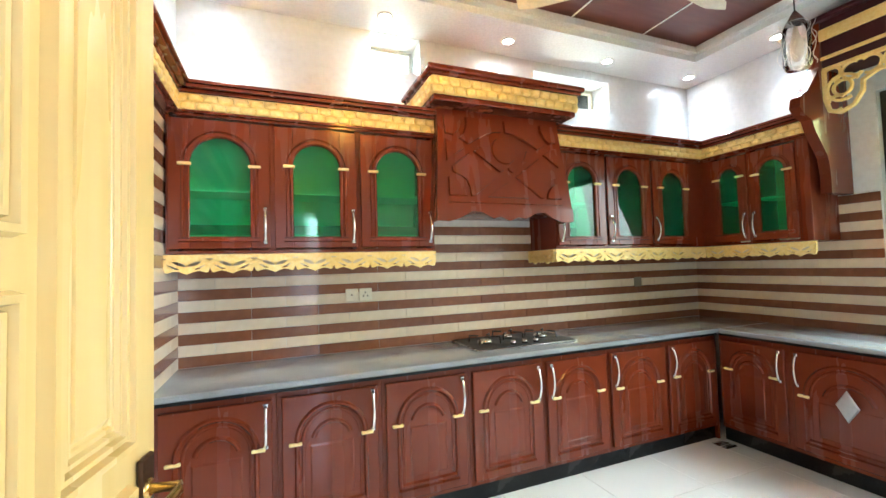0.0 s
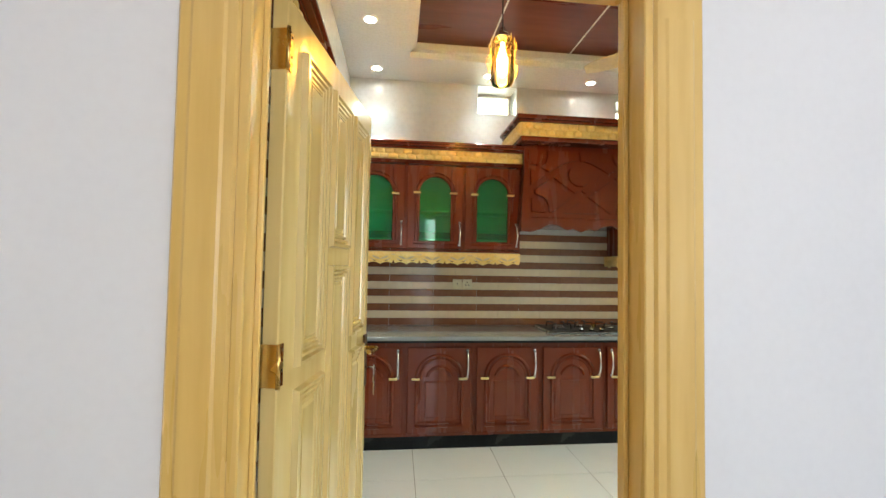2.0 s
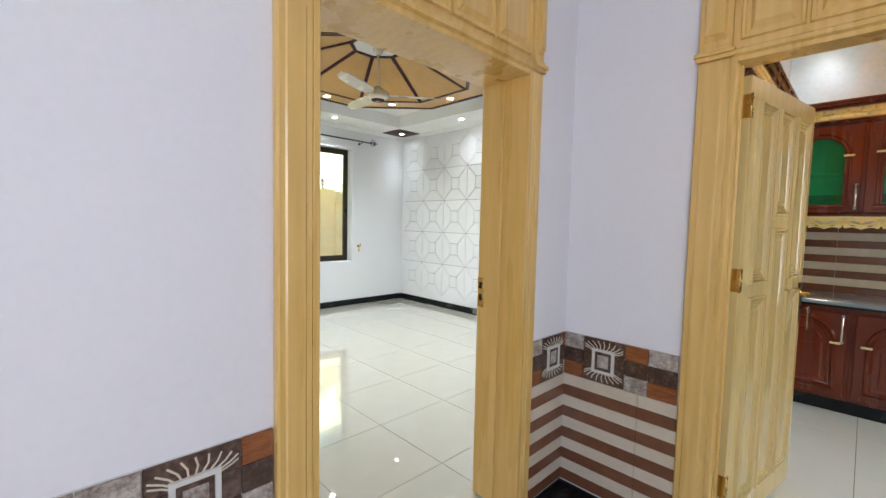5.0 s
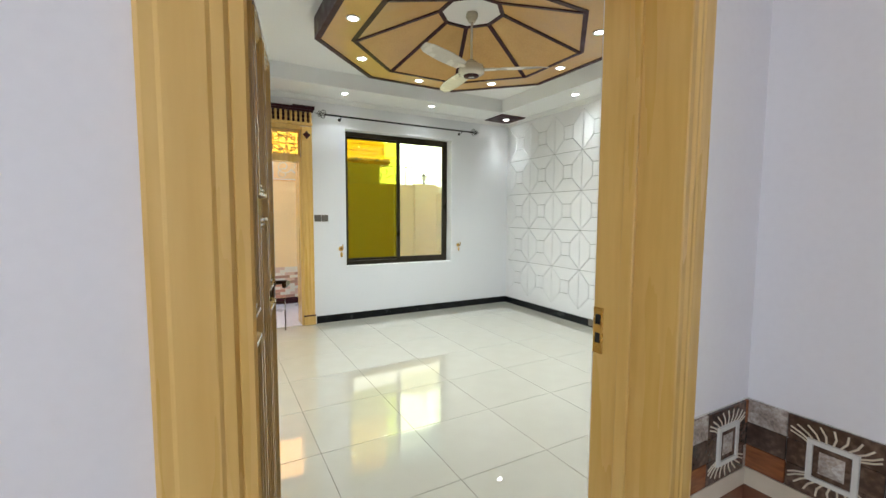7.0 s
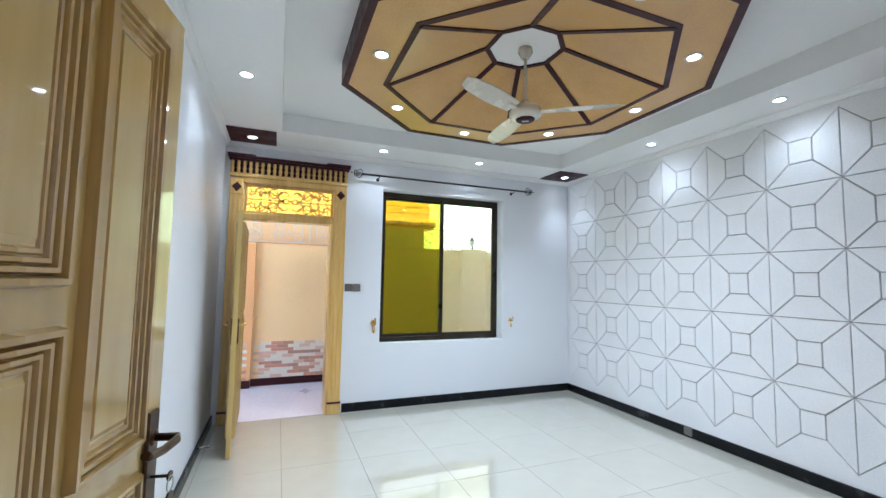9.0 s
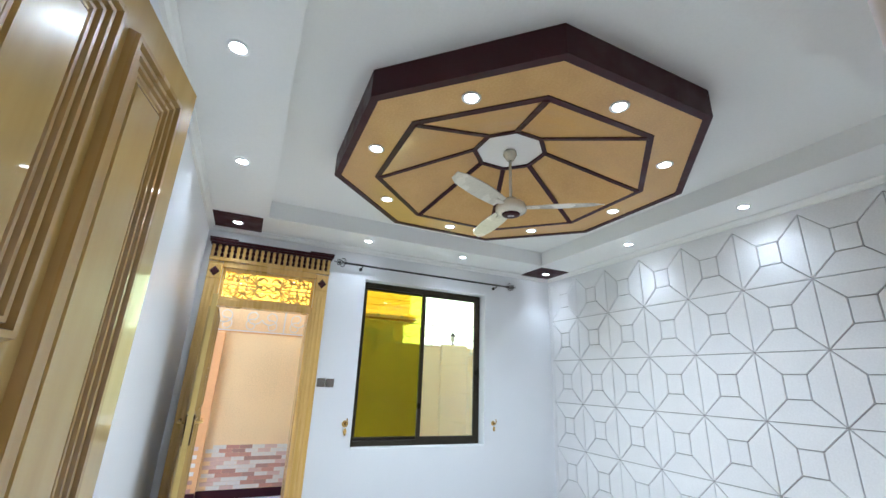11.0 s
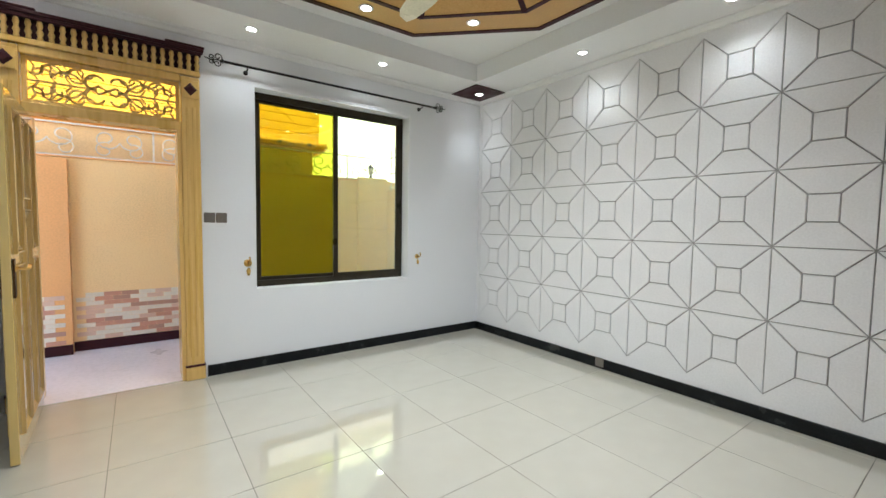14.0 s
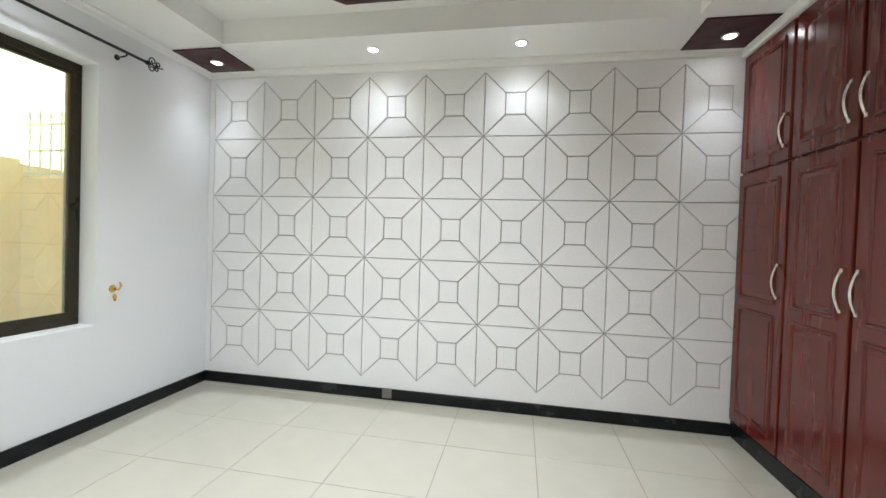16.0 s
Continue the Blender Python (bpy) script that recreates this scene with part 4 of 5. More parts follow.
def upper_unit(m, w, hand, depth=0.345):
    """Wall cabinet from z = 1.55 to 2.29 with an arched green pane."""
    Z0, Z1 = 1.54, 2.29
    t = thing("wall_cabinet", m, "red-brown wall cabinet with an arched green glass door", "kitchen cabinet", "wall cabinets")
    bm = box(0, 0.006, Z0, 0.016, depth, Z1)
    box(w - 0.016, 0.006, Z0, w, depth, Z1, bm=bm)
    box(0.016, 0.006, Z0, w - 0.016, depth, Z0 + 0.016, bm=bm)
    box(0.016, 0.006, Z1 - 0.016, w - 0.016, depth, Z1, bm=bm)
    part("carcass", bm, M_RED, t)
    part("back_panel", box(0.016, depth - 0.012, Z0 + 0.016, w - 0.016, depth - 0.002, Z1 - 0.016), M_MINT, t, "pale lining")
    part("shelf", box(0.018, 0.06, 1.885, w - 0.018, depth - 0.014, 1.9), M_MINT, t, "pale shelf")
    a, b, z0, z1 = 0.012, w - 0.012, Z0 + 0.025, Z1 - 0.03
    side = 0.1 if w > 0.4 else 0.068
    gx0, gx1, gz0 = a + side, b - side, z0 + 0.065
    sp = z1 - 0.095 - (gx1 - gx0) / 2
    outer = [(a, z0), (a, z1), (b, z1), (b, z0)]
    # door frame: stiles, bottom rail and spandrels round the arch
    bm = box(a, -0.016, z0, gx0, 0.004, z1, 0.003)
    box(gx1, -0.016, z0, b, 0.004, z1, 0.003, bm=bm)
    box(gx0, -0.016, z0, gx1, 0.004, gz0, 0.002, bm=bm)
    ar = arc((gx0 + gx1) / 2, sp, (gx1 - gx0) / 2, 180, 0, 16)
    for (xa, za), (xb, zb) in zip(ar, ar[1:]):
        prism([(xa, za), (xa, z1), (xb, z1), (xb, zb)], 0.004, -0.0155, bm)
    d = part("door", bm, M_RED, t)
    bm = strip(arc((gx0 + gx1) / 2, sp, (gx1 - gx0) / 2 + 0.016, 180, 0, 16), 0.03, -0.015, -0.026)
    strip(arc((gx0 + gx1) / 2, sp, (gx1 - gx0) / 2 + 0.038, 180, 0, 16), 0.012, -0.015, -0.022, bm=bm)
    part("arch_moulding", bm, M_RED, d)
    for x in (gx0 - 0.02, gx1 + 0.02):
        bm = strip([(x - 0.012, gz0), (x - 0.012, sp - 0.01)], 0.018, -0.015, -0.023)
        strip([(x + 0.012, gz0), (x + 0.012, sp - 0.01)], 0.018, -0.015, -0.023, bm=bm)
        part("pilaster", bm, M_RED, d)
    part("bottom_moulding", strip([(gx0 - 0.05, gz0 - 0.018), (gx1 + 0.05, gz0 - 0.018)], 0.026, -0.015, -0.027), M_RED, d)
    caps(d, (gx0 - 0.022, gx1 + 0.022), sp - 0.004)
    p = part("pane", prism(arch_pts(gx0 - 0.004, gx1 + 0.004, gz0 - 0.004, sp), 0.0, -0.004), G_GREEN, d, "green tinted glass")
    p.visible_shadow = False
    thing_handle(d, b - 0.025 if hand > 0 else a + 0.025, Z0 + 0.06, Z0 + 0.24)
    return t


def weave(length, z0, z1, y):
    """Gilded basket-weave carving along x."""
    bm = box(0, y, z0, length, y + 0.012, z1)
    rows, bw = 2, 0.074
    rh = (z1 - z0) / rows
    for r in range(rows):
        n = int(length / bw) + 1
        for k in range(n):
            x0 = max(0, k * bw - (bw / 2 if r else 0))
            x1 = min(length, (k + 1) * bw - (bw / 2 if r else 0))
            if x1 - x0 < 0.012:
                continue
            za, zb = z0 + r * rh + 0.003, z0 + (r + 1) * rh - 0.003
            xm, zm, rx_, rz_ = (x0 + x1) / 2, (za + zb) / 2, (x1 - x0) / 2, (zb - za) / 2 + 0.002
            rings = []
            for f, dy in ((1.0, 0.001), (0.86, -0.011), (0.5, -0.018)):
                ring = []
                for i in range(10):
                    an = 2 * math.pi * i / 10
                    ca, sa = math.cos(an), math.sin(an)
                    ring.append(bm.verts.new((xm + f * rx_ * math.copysign(abs(ca) ** 0.55, ca), y + dy, zm + f * rz_ * math.copysign(abs(sa) ** 0.55, sa))))
                rings.append(ring)
            for v, u in zip(rings, rings[1:]):
                for i in range(10):
                    bm.faces.new((v[i], v[(i + 1) % 10], u[(i + 1) % 10], u[i]))
            bm.faces.new(rings[-1])
    return bm


def cornice(m, length, label="dark red cornice with a gilded basket-weave band"):
    t = thing("cabinet_cornice", m, label, "cornice", "kitchen cornices")
    bm = box(0, -0.03, 2.29, length, 0.06, 2.302, 0.003)
    box(0, -0.012, 2.275, length, 0.06, 2.29, 0.003, bm=bm)
    part("lower_moulding", bm, M_RED, t)
    part("carved_band", weave(length, 2.302, 2.392, -0.022), M_GOLD, t, "gilded basket-weave carving")
    bm = box(0, -0.045, 2.392, length, 0.06, 2.41, 0.004)
    box(0, -0.075, 2.41, length, 0.06, 2.428, 0.004, bm=bm)
    box(0, -0.09, 2.428, length, 0.06, 2.445, 0.004, bm=bm)
    part("top_moulding", bm, M_RED, t)
    return t


def valance(m, length):
    """Pierced gilded board under the wall cabinets."""
    t = thing("cabinet_valance", m, "gilded pierced scroll valance under the wall cabinets", "valance", "gilded valances")
    zt, zb, dep = 1.535, 1.43, (0.006, -0.012)
    n = max(1, round(length / 0.215))
    p = length / n
    N = 22

    def levels(u):
        """Solid bands between the scalloped lower edge, the pierced openings and the top, at u of -1 to 1 about a motif's middle."""
        a = abs(u)
        low = zb + 0.006 + 0.013 * (1 - math.cos(a * math.pi * 2)) / 2 + (0.03 * ((a - 0.85) / 0.15) ** 2 if a > 0.85 else 0) - (0.006 * (1 - a / 0.12) if a < 0.12 else 0)
        th = 0.012 * math.sin(math.pi * min(1, max(0, (a - 0.3) / 0.52)))
        curl = zb + 0.040 - 0.012 * math.cos((a - 0.3) * 5)
        vt = 0.019 * math.sin(math.pi * min(1, max(0, a / 0.62))) ** 0.7
        vee = zt - 0.062 + 0.038 * a
        tri = 0.02 * max(0, (a - 0.86) / 0.14)
        return [low, curl - th / 2, curl + th / 2, vee - vt / 2, vee + vt / 2, zt - 0.02 - tri, zt - 0.02, zt]

    for k in range(n):
        c = (k + 0.5) * p
        bm = bmesh.new()
        for i in range(N):
            u0, u1 = -1 + 2 * i / N, -1 + 2 * (i + 1) / N
            l0, l1 = levels(u0), levels(u1)
            for b in range(0, 8, 2):
                prism([(c + u0 * p / 2, l0[b]), (c + u1 * p / 2, l1[b]), (c + u1 * p / 2, l1[b + 1]), (c + u0 * p / 2, l0[b + 1])], dep[0], dep[1], bm)
        part("fretwork_motif", bm, M_GOLD, t)
    return t


BF, UF = 2.45, 2.66                     # fronts of base and wall cabinets
for (x0, x1), hand in zip(((0.18, 0.715), (0.715, 1.255), (1.255, 1.793), (1.793, 2.33), (2.33, 2.87), (2.87, 3.43), (3.43, 3.97)), (1, 1, 1, 1, -1, -1, -1)):
    base_unit(pose(x0, BF, 0), x1 - x0, hand)
EF = 3.99                               # front of the run along the east wall
solid("kitchen_filler", box(3.97, BF + 0.004, 0, EF, BF + 0.3, 0.845), M_RED, "red-brown corner filler of the base cabinets", "filler")
for (y1, y0), hand, dia in (((2.43, 1.94), 1, False), ((1.94, 1.30), -1, True), ((1.30, 0.76), 1, False), ((0.76, 0.24), -1, False)):
    base_unit(pose(EF, y1, 0, 0, 0, -90), y1 - y0, hand, 0.54, dia)
ct = thing("kitchen_counter", pose(0.178, KY1 - 0.012, 0.85), "polished grey granite kitchen counter on the base cabinets", "counter")
for x0, y0, x1, y1 in ((0.178, BF - 0.07, KX1 - 0.003, KY1 - 0.012), (EF - 0.07, 0.22, KX1 - 0.003, BF - 0.0705)):
    part("slab", box(x0 - 0.178, y0 - KY1 + 0.012, 0.0, x1 - 0.178, y1 - KY1 + 0.012, 0.032, 0.006), M_COUNTER, ct)
for x0, y0, x1, y1 in ((0.178, BF - 0.062, EF - 0.065, BF - 0.045), (EF - 0.062, 0.23, EF - 0.045, BF - 0.062)):
    part("edge_strip", box(x0 - 0.178, y0 - KY1 + 0.012, -0.018, x1 - 0.178, y1 - KY1 + 0.012, -0.0005, 0.003), M_BLACK, ct, "dark underside strip of the counter edge")
for (x0, x1), hand in zip(((0.19, 0.705), (0.705, 1.19), (1.19, 1.68)), (1, 1, 1)):
    upper_unit(pose(x0, UF, 0), x1 - x0, hand)
for (x0, x1), hand in zip(((2.64, 3.118), (3.118, 3.6), (3.6, 4.08)), (-1, -1, -1)):
    upper_unit(pose(x0, UF, 0), x1 - x0, hand)
EU = 4.215
for (y1, y0), hand in (((2.57, 2.265), 1), ((2.265, 1.93), -1)):
    upper_unit(pose(EU, y1, 0, 0, 0, -90), y1 - y0, hand, 0.33)
solid("wall_cabinet_filler", box(EU + 0.008, 2.571, 1.54, KX1 - 0.004, UF + 0.33, 2.29, bm=box(4.081, UF + 0.004, 1.54, EU + 0.0075, UF + 0.33, 2.29)), M_RED, "red-brown corner filler of the wall cabinets", "filler")
solid("wall_cabinet_end", box(EU, 1.86, 1.54, KX1 - 0.004, 1.928, 2.29, 0.004), M_RED, "red-brown end panel of the wall cabinets", "panel")
cornice(pose(KX0 + 0.01, UF - 0.0, 0), 1.68 - KX0)
cornice(pose(2.64, UF, 0), EU - 2.64 + 0.02)
cornice(pose(EU, UF, 0, 0, 0, -90), UF - 1.87)
cornice(pose(KX0 + 0.05, KY0 + 0.02, 0, 0, 0, 90), UF - KY0 - 0.02, "dark red cornice with gilded band along the tiled wall")
valance(pose(0.18, UF, 0), 1.5)
valance(pose(2.62, UF, 0), EU - 2.62)
valance(pose(EU, UF - 0.015, 0, 0, 0, -90), UF - 1.86)
valance(pose(2.62, KY1 - 0.01, 0, 0, 0, -90), 0.33)

# range hood
hd = thing("range_hood", pose(2.16, KY1 - 0.004, 0), "carved red-brown wooden range hood with gilded cornice", "range hood")
bm = bmesh.new()
def hood_ring(z, hw, d):
    return [bm.verts.new(c) for c in ((-hw, -0.002, z), (-hw, -d, z), (hw, -d, z), (hw, -0.002, z))]
R = [hood_ring(z, hw, d) for z, hw, d in ((1.78, 0.515, 0.485), (2.0, 0.498, 0.465), (2.25, 0.475, 0.43), (2.46, 0.468, 0.40))]
for a, b in zip(R, R[1:]):
    for i in range(3):
        bm.faces.new((a[i], a[i + 1], b[i + 1], b[i]))
bm.faces.new(R[-1])
bm.faces.new(R[0])
part("body", bm, M_RED, hd)
edge = [(-0.515, 1.72), (-0.43, 1.715), (-0.35, 1.74), (-0.28, 1.782), (-0.2, 1.775), (-0.12, 1.735), (-0.07, 1.75), (0.0, 1.722), (0.07, 1.75), (0.12, 1.735), (0.2, 1.775), (0.28, 1.782), (0.35, 1.74), (0.43, 1.715), (0.515, 1.72)]
bm = prism(edge + [(0.515, 1.81), (-0.515, 1.81)], -0.47, -0.492)
part("scalloped_apron", bm, M_RED, hd)
part("apron_side", box(-0.515, -0.47, 1.72, -0.495, -0.002, 1.79), M_RED, hd)
part("apron_side", box(0.495, -0.47, 1.72, 0.515, -0.002, 1.79), M_RED, hd)
tilt = Matrix.Translation((0, -0.482, 1.80)) @ Matrix.Rotation(radians(-7.2), 4, "X")
# raised fields between the sunk bands of the carved cross
def field(pts):
    bm = prism(pts, 0.004, -0.020, None, 0.006)
    bm.transform(tilt)
    part("carved_relief", bm, M_RED, hd)
for sx in (-1, 1):
    X = lambda pts: [(sx * px, pz) for px, pz in pts]
    field(X([(0.06, 0.22), (0.27, 0.37), (0.40, 0.27), (0.40, 0.235), (0.345, 0.215), (0.305, 0.18), (0.28, 0.13), (0.275, 0.075), (0.25, 0.075)]))
    field(X([(0.43, 0.20), (0.38, 0.19), (0.335, 0.155), (0.31, 0.11), (0.305, 0.075), (0.43, 0.075)]))
    field(X([(0.43, 0.305), (0.305, 0.395), (0.36, 0.43), (0.43, 0.455)]))
    field(X([(0.43, 0.49), (0.37, 0.48), (0.325, 0.52), (0.305, 0.57), (0.305, 0.62), (0.43, 0.62)]))
    field(X([(0.275, 0.62), (0.275, 0.57), (0.30, 0.50), (0.335, 0.465), (0.27, 0.425), (0.19, 0.47), (0.12, 0.51), (0.06, 0.53), (0.012, 0.535), (0.012, 0.62)]))
    field(X([(0.045, 0.245), (0.235, 0.385), (0.18, 0.42), (0.155, 0.36), (0.115, 0.305), (0.055, 0.285), (0.012, 0.282), (0.012, 0.262)]))
field([(0.0, 0.185), (0.16, 0.075), (-0.16, 0.075)])
field([(px, pz) for px, pz in arc(0, 0.405, 0.10, 0, 342, 19)])
bm = strip([(-0.43, 0.04), (0.43, 0.04)], 0.014, 0.004, -0.012)
bm.transform(tilt)
part("carved_relief", bm, M_RED, hd)
part("cornice_base", box(-0.535, -0.535, 2.46, 0.535, -0.002, 2.495, 0.006), M_RED, hd)
bm = weave(1.09, 2.495, 2.605, 0)
bm.transform(Matrix.Translation((-0.545, -0.545, 0)))
part("carved_band", bm, M_GOLD, hd, "gilded basket-weave carving")
for s in (-1, 1):
    bm = weave(0.54, 2.495, 2.605, 0)
    bm.transform(Matrix.Translation((s * 0.545, -0.543 if s > 0 else -0.003, 0)) @ Matrix.Rotation(radians(90 * s), 4, "Z"))
    part("carved_band", bm, M_GOLD, hd, "gilded basket-weave carving")
part("cornice_core", box(-0.532, -0.532, 2.495, 0.532, -0.002, 2.605), M_RED, hd)
bm = box(-0.565, -0.57, 2.605, 0.565, -0.002, 2.625, 0.005)
box(-0.585, -0.59, 2.625, 0.585, -0.002, 2.66, 0.008, bm=bm)
part("cornice_top", bm, M_RED, hd)

# hob
hob = thing("gas_hob", pose(1.90, 2.52, 0.882), "steel gas hob with black pan supports set in the counter", "hob")
part("tray", box(0, 0, 0.0, 0.78, 0.44, 0.012, 0.004), M_STEEL, hob)
part("glass_top", box(0.012, 0.012, 0.012, 0.768, 0.428, 0.015, 0.001), M_IRON, hob, "black glass top")
for x, y, r in ((0.16, 0.22, 0.05), (0.39, 0.30, 0.035), (0.62, 0.22, 0.05)):
    b = part("burner", turned([(r, 0.015), (r, 0.028), (r * 0.8, 0.034), (r * 0.3, 0.036)], 18, None, Matrix.Translation((x, y, 0))), M_STEEL, hob, "round steel burner")
    for k in range(4):
        a = math.pi / 4 + k * math.pi / 2
        c, s = math.cos(a), math.sin(a)
        part("pan_support", tube([(x + c * 0.045, y + s * 0.045, 0.058), (x + c * 0.11, y + s * 0.11, 0.058), (x + c * 0.115, y + s * 0.115, 0.015)], 0.006, 6), M_IRON, b, "black iron pan support")
for k in range(3):
    part("knob", turned([(0.02, 0.015), (0.018, 0.035), (0.012, 0.038)], 14, None, Matrix.Translation((0.30 + 0.09 * k, 0.07, 0))), M_STEEL, hob, "round steel knob")


def socket(m, n, mat_, label):
    t = thing("wall_socket", m, label, "socket")
    for k in range(n):
        pl = part("faceplate", box(k * 0.092, -0.012, 0, k * 0.092 + 0.086, 0.0, 0.086, 0.004), mat_, t)
        for dx, dz in ((0.028, 0.035), (0.055, 0.035), (0.041, 0.058)) if k else ((0.041, 0.045),):
            part("pin_hole", box(k * 0.092 + dx - 0.005, -0.014, dz - 0.006, k * 0.092 + dx + 0.005, -0.0115, dz + 0.006), M_GREYPL, pl)
    return t


socket(pose(1.15, KY1 - 0.01, 1.215), 2, M_PLASTIC, "ivory double socket on the striped wall tiles")
socket(pose(3.72, KY1 - 0.01, 1.20), 1, M_GREYPL, "dark single socket on the striped wall tiles")
socket(pose(BX0, -0.285, 1.352, 0, 0, 90), 2, M_GREYPL, "grey double switch plate beside the outer door")
socket(pose(-2.83, BY0, 0.965, 0, 0, 180), 2, M_PLASTIC, "ivory double socket on the white bedroom wall")


# pendant lamps
def pendant(x, y, z0, z1, gl, bulb, wire, label):
    t = thing("pendant_lamp", pose(x, y, z0), label, "pendant lamp", "kitchen pendant lamps")
    h = z1 - z0
    part("ceiling_rose", turned([(0.05, KTOP - z0), (0.05, KTOP - z0 - 0.02), (0.012, KTOP - z0 - 0.03)], 16), M_BRONZE, t)
    part("cord", tube([(0, 0, h + 0.05), (0, 0, KTOP - z0 - 0.02)], 0.004, 6), M_IRON, t)
    part("cap", turned([(0.012, h + 0.075), (0.022, h + 0.055), (0.05, h + 0.012), (0.055, h)], 16), M_STEEL, t)
    g = part("glass_shade", turned([(0.055, h), (0.07, h - 0.04), (0.072, 0.03), (0.06, 0.0)], 20), gl, t, "cylindrical glass shade")
    g.visible_shadow = False
    part("bulb", turned([(0.012, h - 0.02), (0.016, h - 0.06), (0.034, h * 0.55), (0.034, h * 0.35), (0.026, h * 0.22), (0.008, h * 0.16)], 14), bulb, t, "glowing filament bulb" if bulb == M_AMBER else "clear bulb")
    for i in range(9):
        a = 2 * math.pi * i / 9
        pts = []
        for k in range(13):
            f = k / 12
            r = 0.084 + 0.012 * math.sin(f * 11 + i * 2.1)
            pts.append((r * math.cos(a + 0.22 * math.sin(f * 9 + i)), r * math.sin(a + 0.22 * math.sin(f * 9 + i)), h * (0.98 - 0.93 * f)))
        part("wire", tube(pts, 0.0018, 5), wire, t)
    return t


pendant(1.248, 1.62, 2.525, 2.80, G_AMBER, M_AMBER, M_GOLD, "lit amber glass pendant in a bent wire cage")
pendant(3.68, 1.62, 2.57, 2.85, G_CLEAR, M_SCROLL, M_SCROLL, "clear glass pendant lamp in a wire cage")
lamp("pendant_bulb", "POINT", pose(1.248, 1.62, 2.66), 13, (1, 0.83, 0.6)).data.shadow_soft_size = 0.03
KLP = 0.52
for x, y in ((0.43, 2.79), (1.42, 2.80), (2.376, 2.80), (3.34, 2.80), (4.32, 2.80), (0.42, 2.07), (0.42, 1.3), (4.33, 2.07)):
    downlight(x, y, KSOF, KLP, COOL, spread=95)

dr = thing("floor_drain", pose(3.90, 2.36, 0.0), "small square steel floor drain in the kitchen corner", "floor drain")
part("grate", box(-0.06, -0.06, 0.0, 0.06, 0.06, 0.004, 0.001), M_STEEL, dr)
for k_ in range(5):
    part("slot", box(-0.045, -0.042 + k_ * 0.02, 0.0038, 0.045, -0.034 + k_ * 0.02, 0.0046), M_IRON, dr)

# window of the kitchen's east wall with carved pelmet
pe = thing("window_pelmet", pose(KX1 - 0.004, 1.80, 0, 0, 0, -90), "dark wooden pelmet with gilded carving over the kitchen window", "pelmet")
L = 1.54
part("board", box(0.031, -0.30, 2.72, L, 0.0, 3.05, 0.006), M_DARK, pe)
part("gilded_band", box(0.031, -0.316, 2.91, L, -0.3005, 2.99, 0.004), M_GOLD, pe, "flat gilded band")
part("gilded_bead", box(0.031, -0.312, 2.775, L, -0.3005, 2.80, 0.004), M_GOLD, pe, "thin gilded bead")
part("top_moulding", box(-0.02, -0.34, 3.05, L + 0.02, 0.0, 3.085, 0.008), M_DARK, pe)
bm = bmesh.new()
strip([(0.04, 2.71), (0.04, 2.50), (0.06, 2.42), (0.12, 2.39), (0.19, 2.42), (0.235, 2.49), (0.24, 2.56), (0.32, 2.60), (0.42, 2.585)], 0.026, -0.285, -0.305, False, 0.7, bm)
strip([(0.035, 2.712), (L, 2.712)], 0.03, -0.285, -0.305, False, 0.7, bm)
for cx, cz, r, a0, a1 in ((0.135, 2.555, 0.05, 0, 360), (0.135, 2.555, 0.085, 20, 300), (0.10, 2.46, 0.05, 40, 300), (0.19, 2.65, 0.055, 60, 330), (0.28, 2.65, 0.055, -120, 130), (0.08, 2.66, 0.05, -80, 160), (0.40, 2.64, 0.055, 30, 300)):
    strip(arc(cx, cz, r, a0, a1, 14), 0.019, -0.285, -0.302, False, 0.7, bm)
for k in range(7):
    x = 0.47 + k * 0.155
    strip([(x - 0.06, 2.585), (x, 2.61), (x + 0.05, 2.59), (x + 0.095, 2.585)], 0.022, -0.285, -0.303, False, 0.7, bm)
    strip(arc(x + 0.02, 2.655, 0.045, 40, 310, 12), 0.018, -0.285, -0.302, False, 0.7, bm)
part("carved_scroll", bm, M_GOLD, pe, "gilded open scrollwork")
bm = bmesh.new()
prof = [(0.0, 3.05), (-0.30, 3.05), (-0.32, 2.74), (-0.40, 2.64), (-0.47, 2.56), (-0.555, 2.50), (-0.575, 2.43), (-0.53, 2.385), (-0.45, 2.355), (-0.41, 2.27), (-0.345, 2.19), (-0.285, 2.11), (-0.265, 2.0), (-0.27, 1.862), (0.0, 1.862)]
lo, hi = [[bm.verts.new((x, y, z)) for y, z in prof] for x in (-0.035, 0.03)]
bm.faces.new(lo)
bm.faces.new(hi)
for i in range(len(prof)):
    j = (i + 1) % len(prof)
    bm.faces.new((lo[i], lo[j], hi[j], hi[i]))
part("bracket", bm, M_RED, pe, "red-brown scrolled bracket")
kw = thing("window_2", pose(KX1 + 0.08, 1.62, 0, 0, 0, -90), "kitchen window with yellow tinted panes", "window", "", "structure")
bm = bmesh.new()
for b in ((0, 1.05, 1.2, 1.1), (0, 2.5, 1.2, 2.55), (0, 1.1, 0.05, 2.5), (1.15, 1.1, 1.2, 2.5), (0.575, 1.1, 0.625, 2.5)):
    box(b[0], -0.03, b[1], b[2], 0.03, b[3], 0.003, bm=bm)
part("window_frame", bm, M_FRAME, kw)
for x0 in (0.05, 0.625):
    part("pane", box(x0, -0.003, 1.1, x0 + 0.525, 0.003, 2.5), G_YELLOW, kw, "yellow tinted pane").visible_shadow = False
